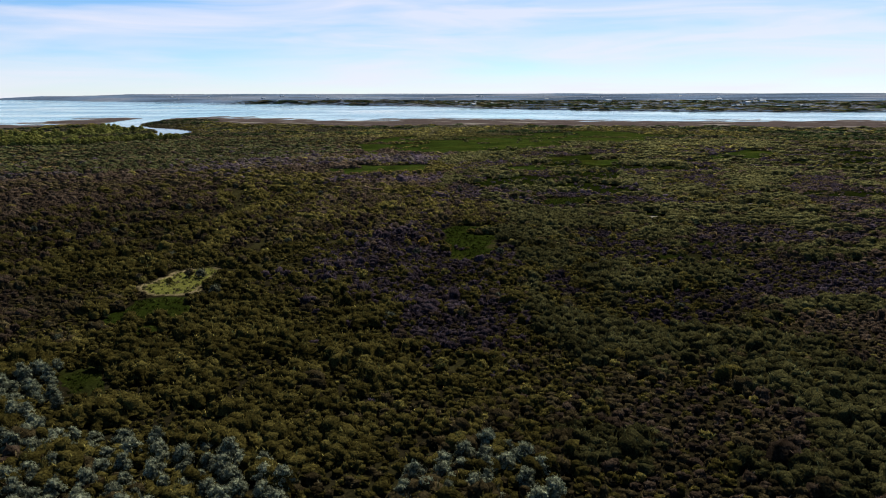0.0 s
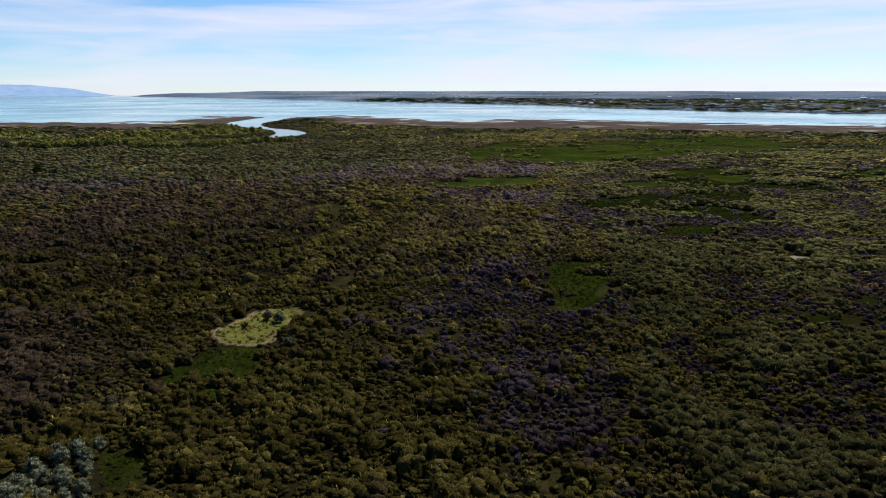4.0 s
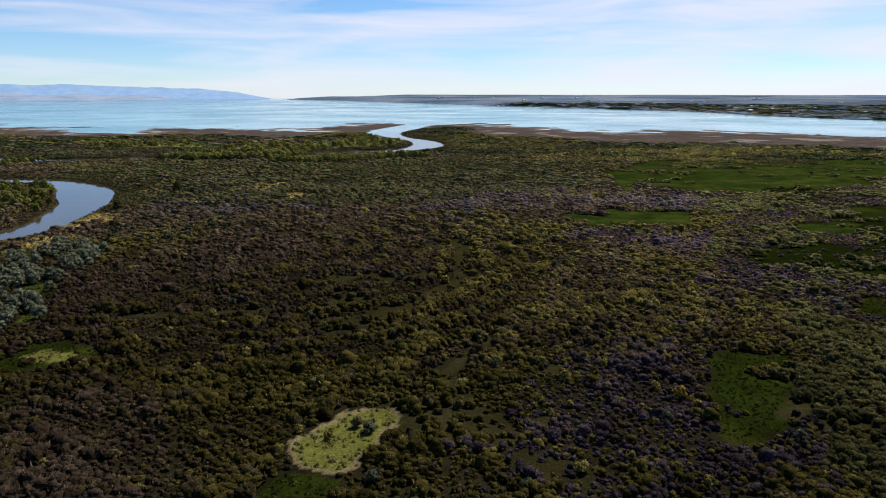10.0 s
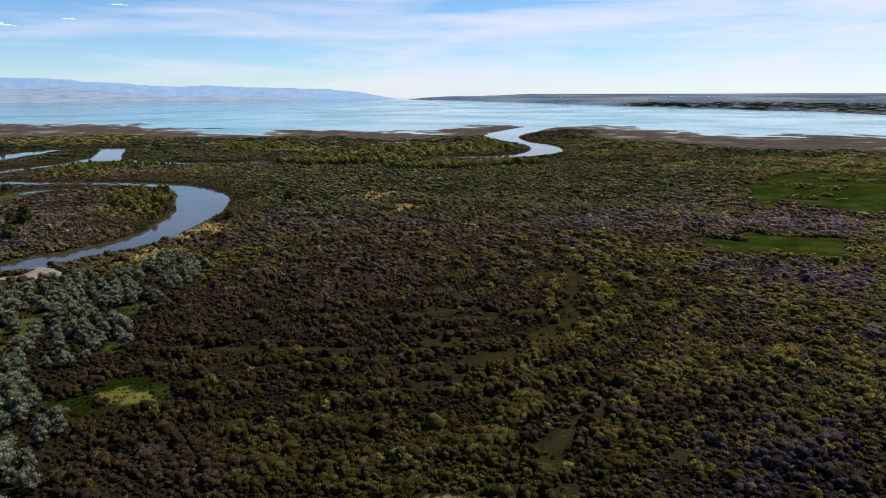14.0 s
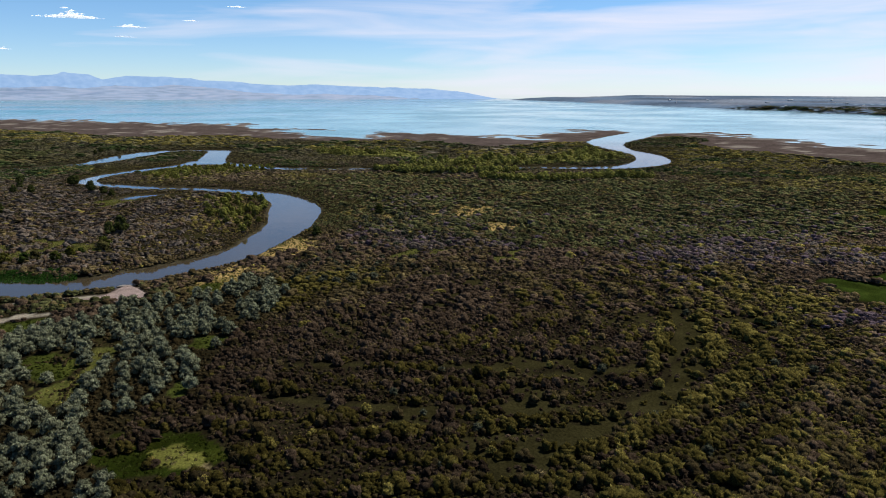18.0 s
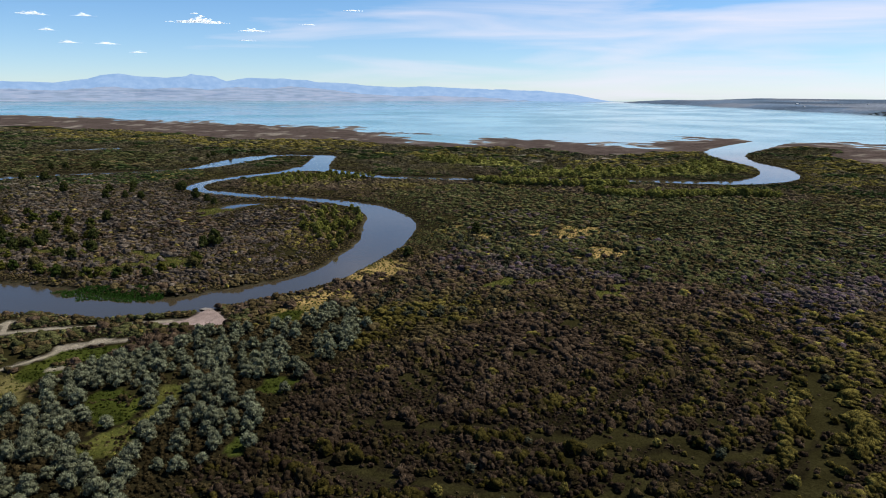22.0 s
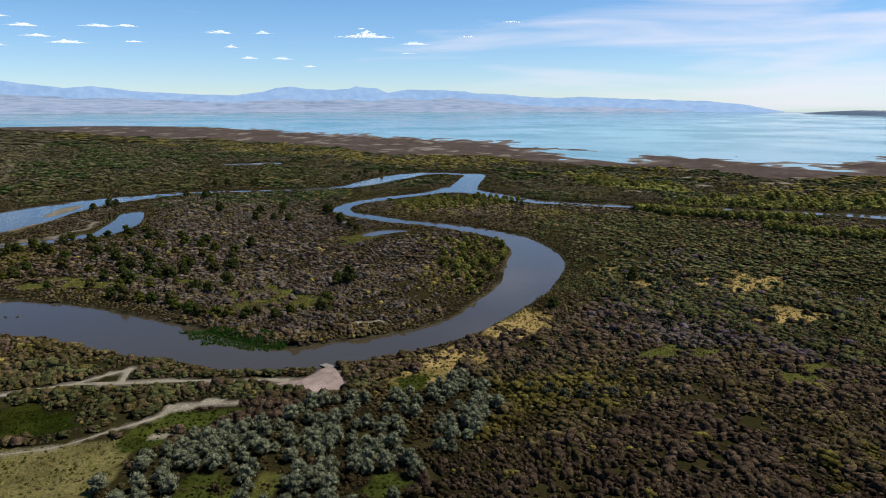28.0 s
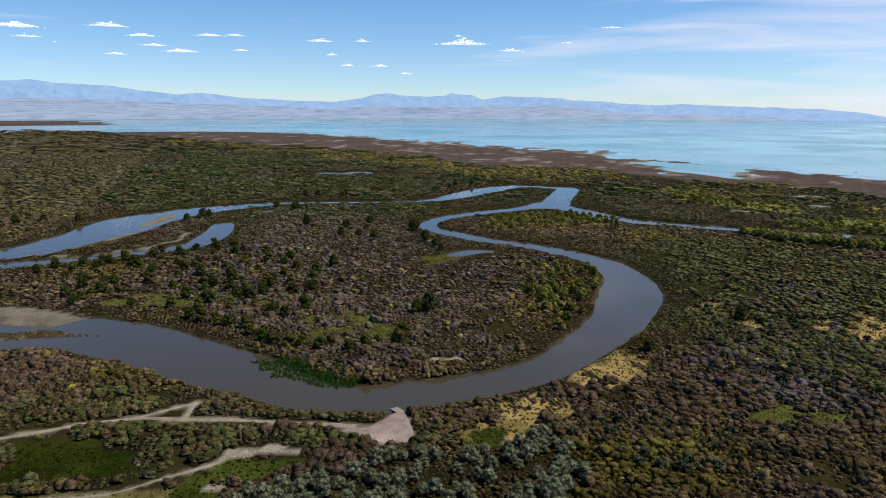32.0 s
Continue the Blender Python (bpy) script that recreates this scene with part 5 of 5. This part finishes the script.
def cloud(n, yaw, elev, width):
    """A flat-based heap of small puffs, thin towards its ends."""
    g = np.random.default_rng(300 + n)
    r = 4550.0
    w = math.radians(width) * r / 2
    k = int(90 + 45 * width)
    heaps = int(2 + width)
    centre = g.uniform(-0.6, 0.6, heaps)
    pick = g.integers(0, heaps, k)
    tall = g.uniform(0.04, 0.10, heaps) * (1.1 - np.abs(centre))
    u = np.clip(centre[pick] + g.normal(0, 0.22, k), -1, 1)
    u = np.where(g.random(k) < 0.5, np.clip(g.normal(0, 0.5, k), -1, 1), u)
    z = np.abs(g.normal(0, 1, k)) * tall[pick] * np.clip(1.05 - np.abs(u), 0.05, 1)
    p = np.column_stack([u * w, g.normal(0, 0.12, k) * w, z * w])
    s = w * 0.06 * g.uniform(0.3, 1.3, k) * np.clip(1.2 - np.abs(u), 0.3, 1)
    ring = np.radians(np.arange(6) * 60)
    puff = np.concatenate([[(0, 0, 1)], np.column_stack([np.cos(ring), np.sin(ring), 0 * ring]), [(0, 0, -0.35)]]) * (1.7, 1.0, 0.5)
    v = (p[:, None, :] + puff[None] * s[:, None, None] * g.uniform(0.8, 1.25, (k, 8, 1))).reshape(-1, 3)
    shell = np.array([(0, 1 + j, 1 + (j + 1) % 6) for j in range(6)] + [(7, 1 + (j + 1) % 6, 1 + j) for j in range(6)], np.int32)
    f = (shell[None] + (np.arange(k) * 8)[:, None, None]).reshape(-1, 3)
    me = mesh_from("cloud", v, f, CLOUD_WHITE, None, True)
    ob = tagged(new("cloud", me), "small white fair-weather cloud over the mountains", "cloud", "fair-weather clouds", "structure")
    a, e = radians(yaw), radians(elev)
    ob.matrix_world = pose(CENTRE[0] - r * math.sin(a), CENTRE[1] + r * math.cos(a), 80 + r * math.tan(e) - 8, 0, 0, yaw)


for n, (yaw, elev, width) in enumerate(CLOUDS):
    cloud(n, yaw, elev, width)


# ---- gravel road, parking apron, boat ramp ----
GRAVEL = toned("gravel", None, COLOURS["gravel"], 0.12, 3.0, 0.3, 0.7, 1.0, 0.0)
DIRT = toned("pale_dirt", None, COLOURS["sand"], 0.2, 4.0, 0.35, 0.6, 1.0, 0.0)
CONCRETE = toned("concrete", None, (0.22, 0.20, 0.18), 0.2, 2.0, 0.2, 0.3, 0.9, 0.1)


def ribbon(name, rows, mat, label, lift=0.06):
    """A strip laid on the ground along its centre line, crowned, with uneven edges."""
    p = smooth(rows, 10)
    d = np.gradient(p[:, :2], axis=0)
    d /= np.linalg.norm(d, axis=1)[:, None]
    side = np.column_stack([-d[:, 1], d[:, 0]])
    cols = np.linspace(-1, 1, 7)
    g = np.random.default_rng(len(rows))
    v = []
    for c in cols:
        w = p[:, 2] * (1 + (0.18 * g.normal(0, 1, len(p)) if abs(c) == 1 else 0))
        xy = p[:, :2] + side * (c * w)[:, None]
        z = ground_at(xy[:, 0], xy[:, 1]) + lift - (0.12 if abs(c) == 1 else 0)
        v.append(np.column_stack([xy, z]))
    n = len(p)
    v = np.concatenate(v)
    i, j = np.meshgrid(np.arange(6), np.arange(n - 1), indexing="ij")
    q = np.stack([i * n + j, i * n + j + 1, (i + 1) * n + j + 1, (i + 1) * n + j], -1).reshape(-1, 4)
    tagged(new(name, mesh_from(name, v, q, mat, None, True)), label, "road", kind="structure")


ribbon("road", ROADS["road"], DIRT, "pale gravel road through the shrubs")
ribbon("road_spur", ROADS["spur"], DIRT, "short pale gravel turnout")
ribbon("road_link", ROADS["link"], DIRT, "short pale gravel link to the river bank")
ribbon("sandy_wash", ROADS["wash"], DIRT, "pale sandy track in the grass")
ribbon("footpath", [(-234, 232, 0.35), (-226, 236, 0.4), (-220, 243, 0.35), (-213, 247, 0.3)], DIRT, "narrow pale footpath in the grass")


def apron():
    p = smooth([(x, y) for x, y in APRON + APRON[:1]], 6)[:-1]
    c = p.mean(axis=0)
    rings = [c[None] + (p - c) * k for k in (0.25, 0.5, 0.75, 0.95, 1.03)]
    xy = np.concatenate([c[None]] + rings)
    z = ground_at(xy[:, 0], xy[:, 1]) * 0.3 + 0.28
    z[-len(p):] -= 0.4
    n = len(p)
    f = [(0, 1 + j, 1 + (j + 1) % n) for j in range(n)]
    for i in range(4):
        for j in range(n):
            k = (j + 1) % n
            f += [(1 + i * n + j, 1 + (i + 1) * n + j, 1 + (i + 1) * n + k), (1 + i * n + j, 1 + (i + 1) * n + k, 1 + i * n + k)]
    tagged(new("gravel_apron", mesh_from("gravel_apron", np.column_stack([xy, z]), np.array(f, np.int32), GRAVEL, None, True)), "pinkish gravel parking apron by the river", "parking area", kind="structure")


apron()


def boat_ramp():
    ob = tagged(new("boat_ramp"), "short concrete boat ramp sloping into the river", "boat ramp")
    for n in range(3):
        w, l = 1.3, 1.15
        v = np.array([(x, y, z) for z in (0, 0.18) for x, y in ((-l, -w), (l, -w), (l, w), (-l, w))], float)
        f = np.array([(0, 3, 2, 1), (4, 5, 6, 7), (0, 1, 5, 4), (1, 2, 6, 5), (2, 3, 7, 6), (3, 0, 4, 7)])
        slab = part("slab", mesh_from("slab", v, f, CONCRETE), ob)
        slab.matrix_basis = pose(-2.35 * n, 0, -0.36 * n, 0, -8.7, 0)
    ob.matrix_basis = pose(-282.5, 192.3, 0.1, 0, 0, 12)


boat_ramp()
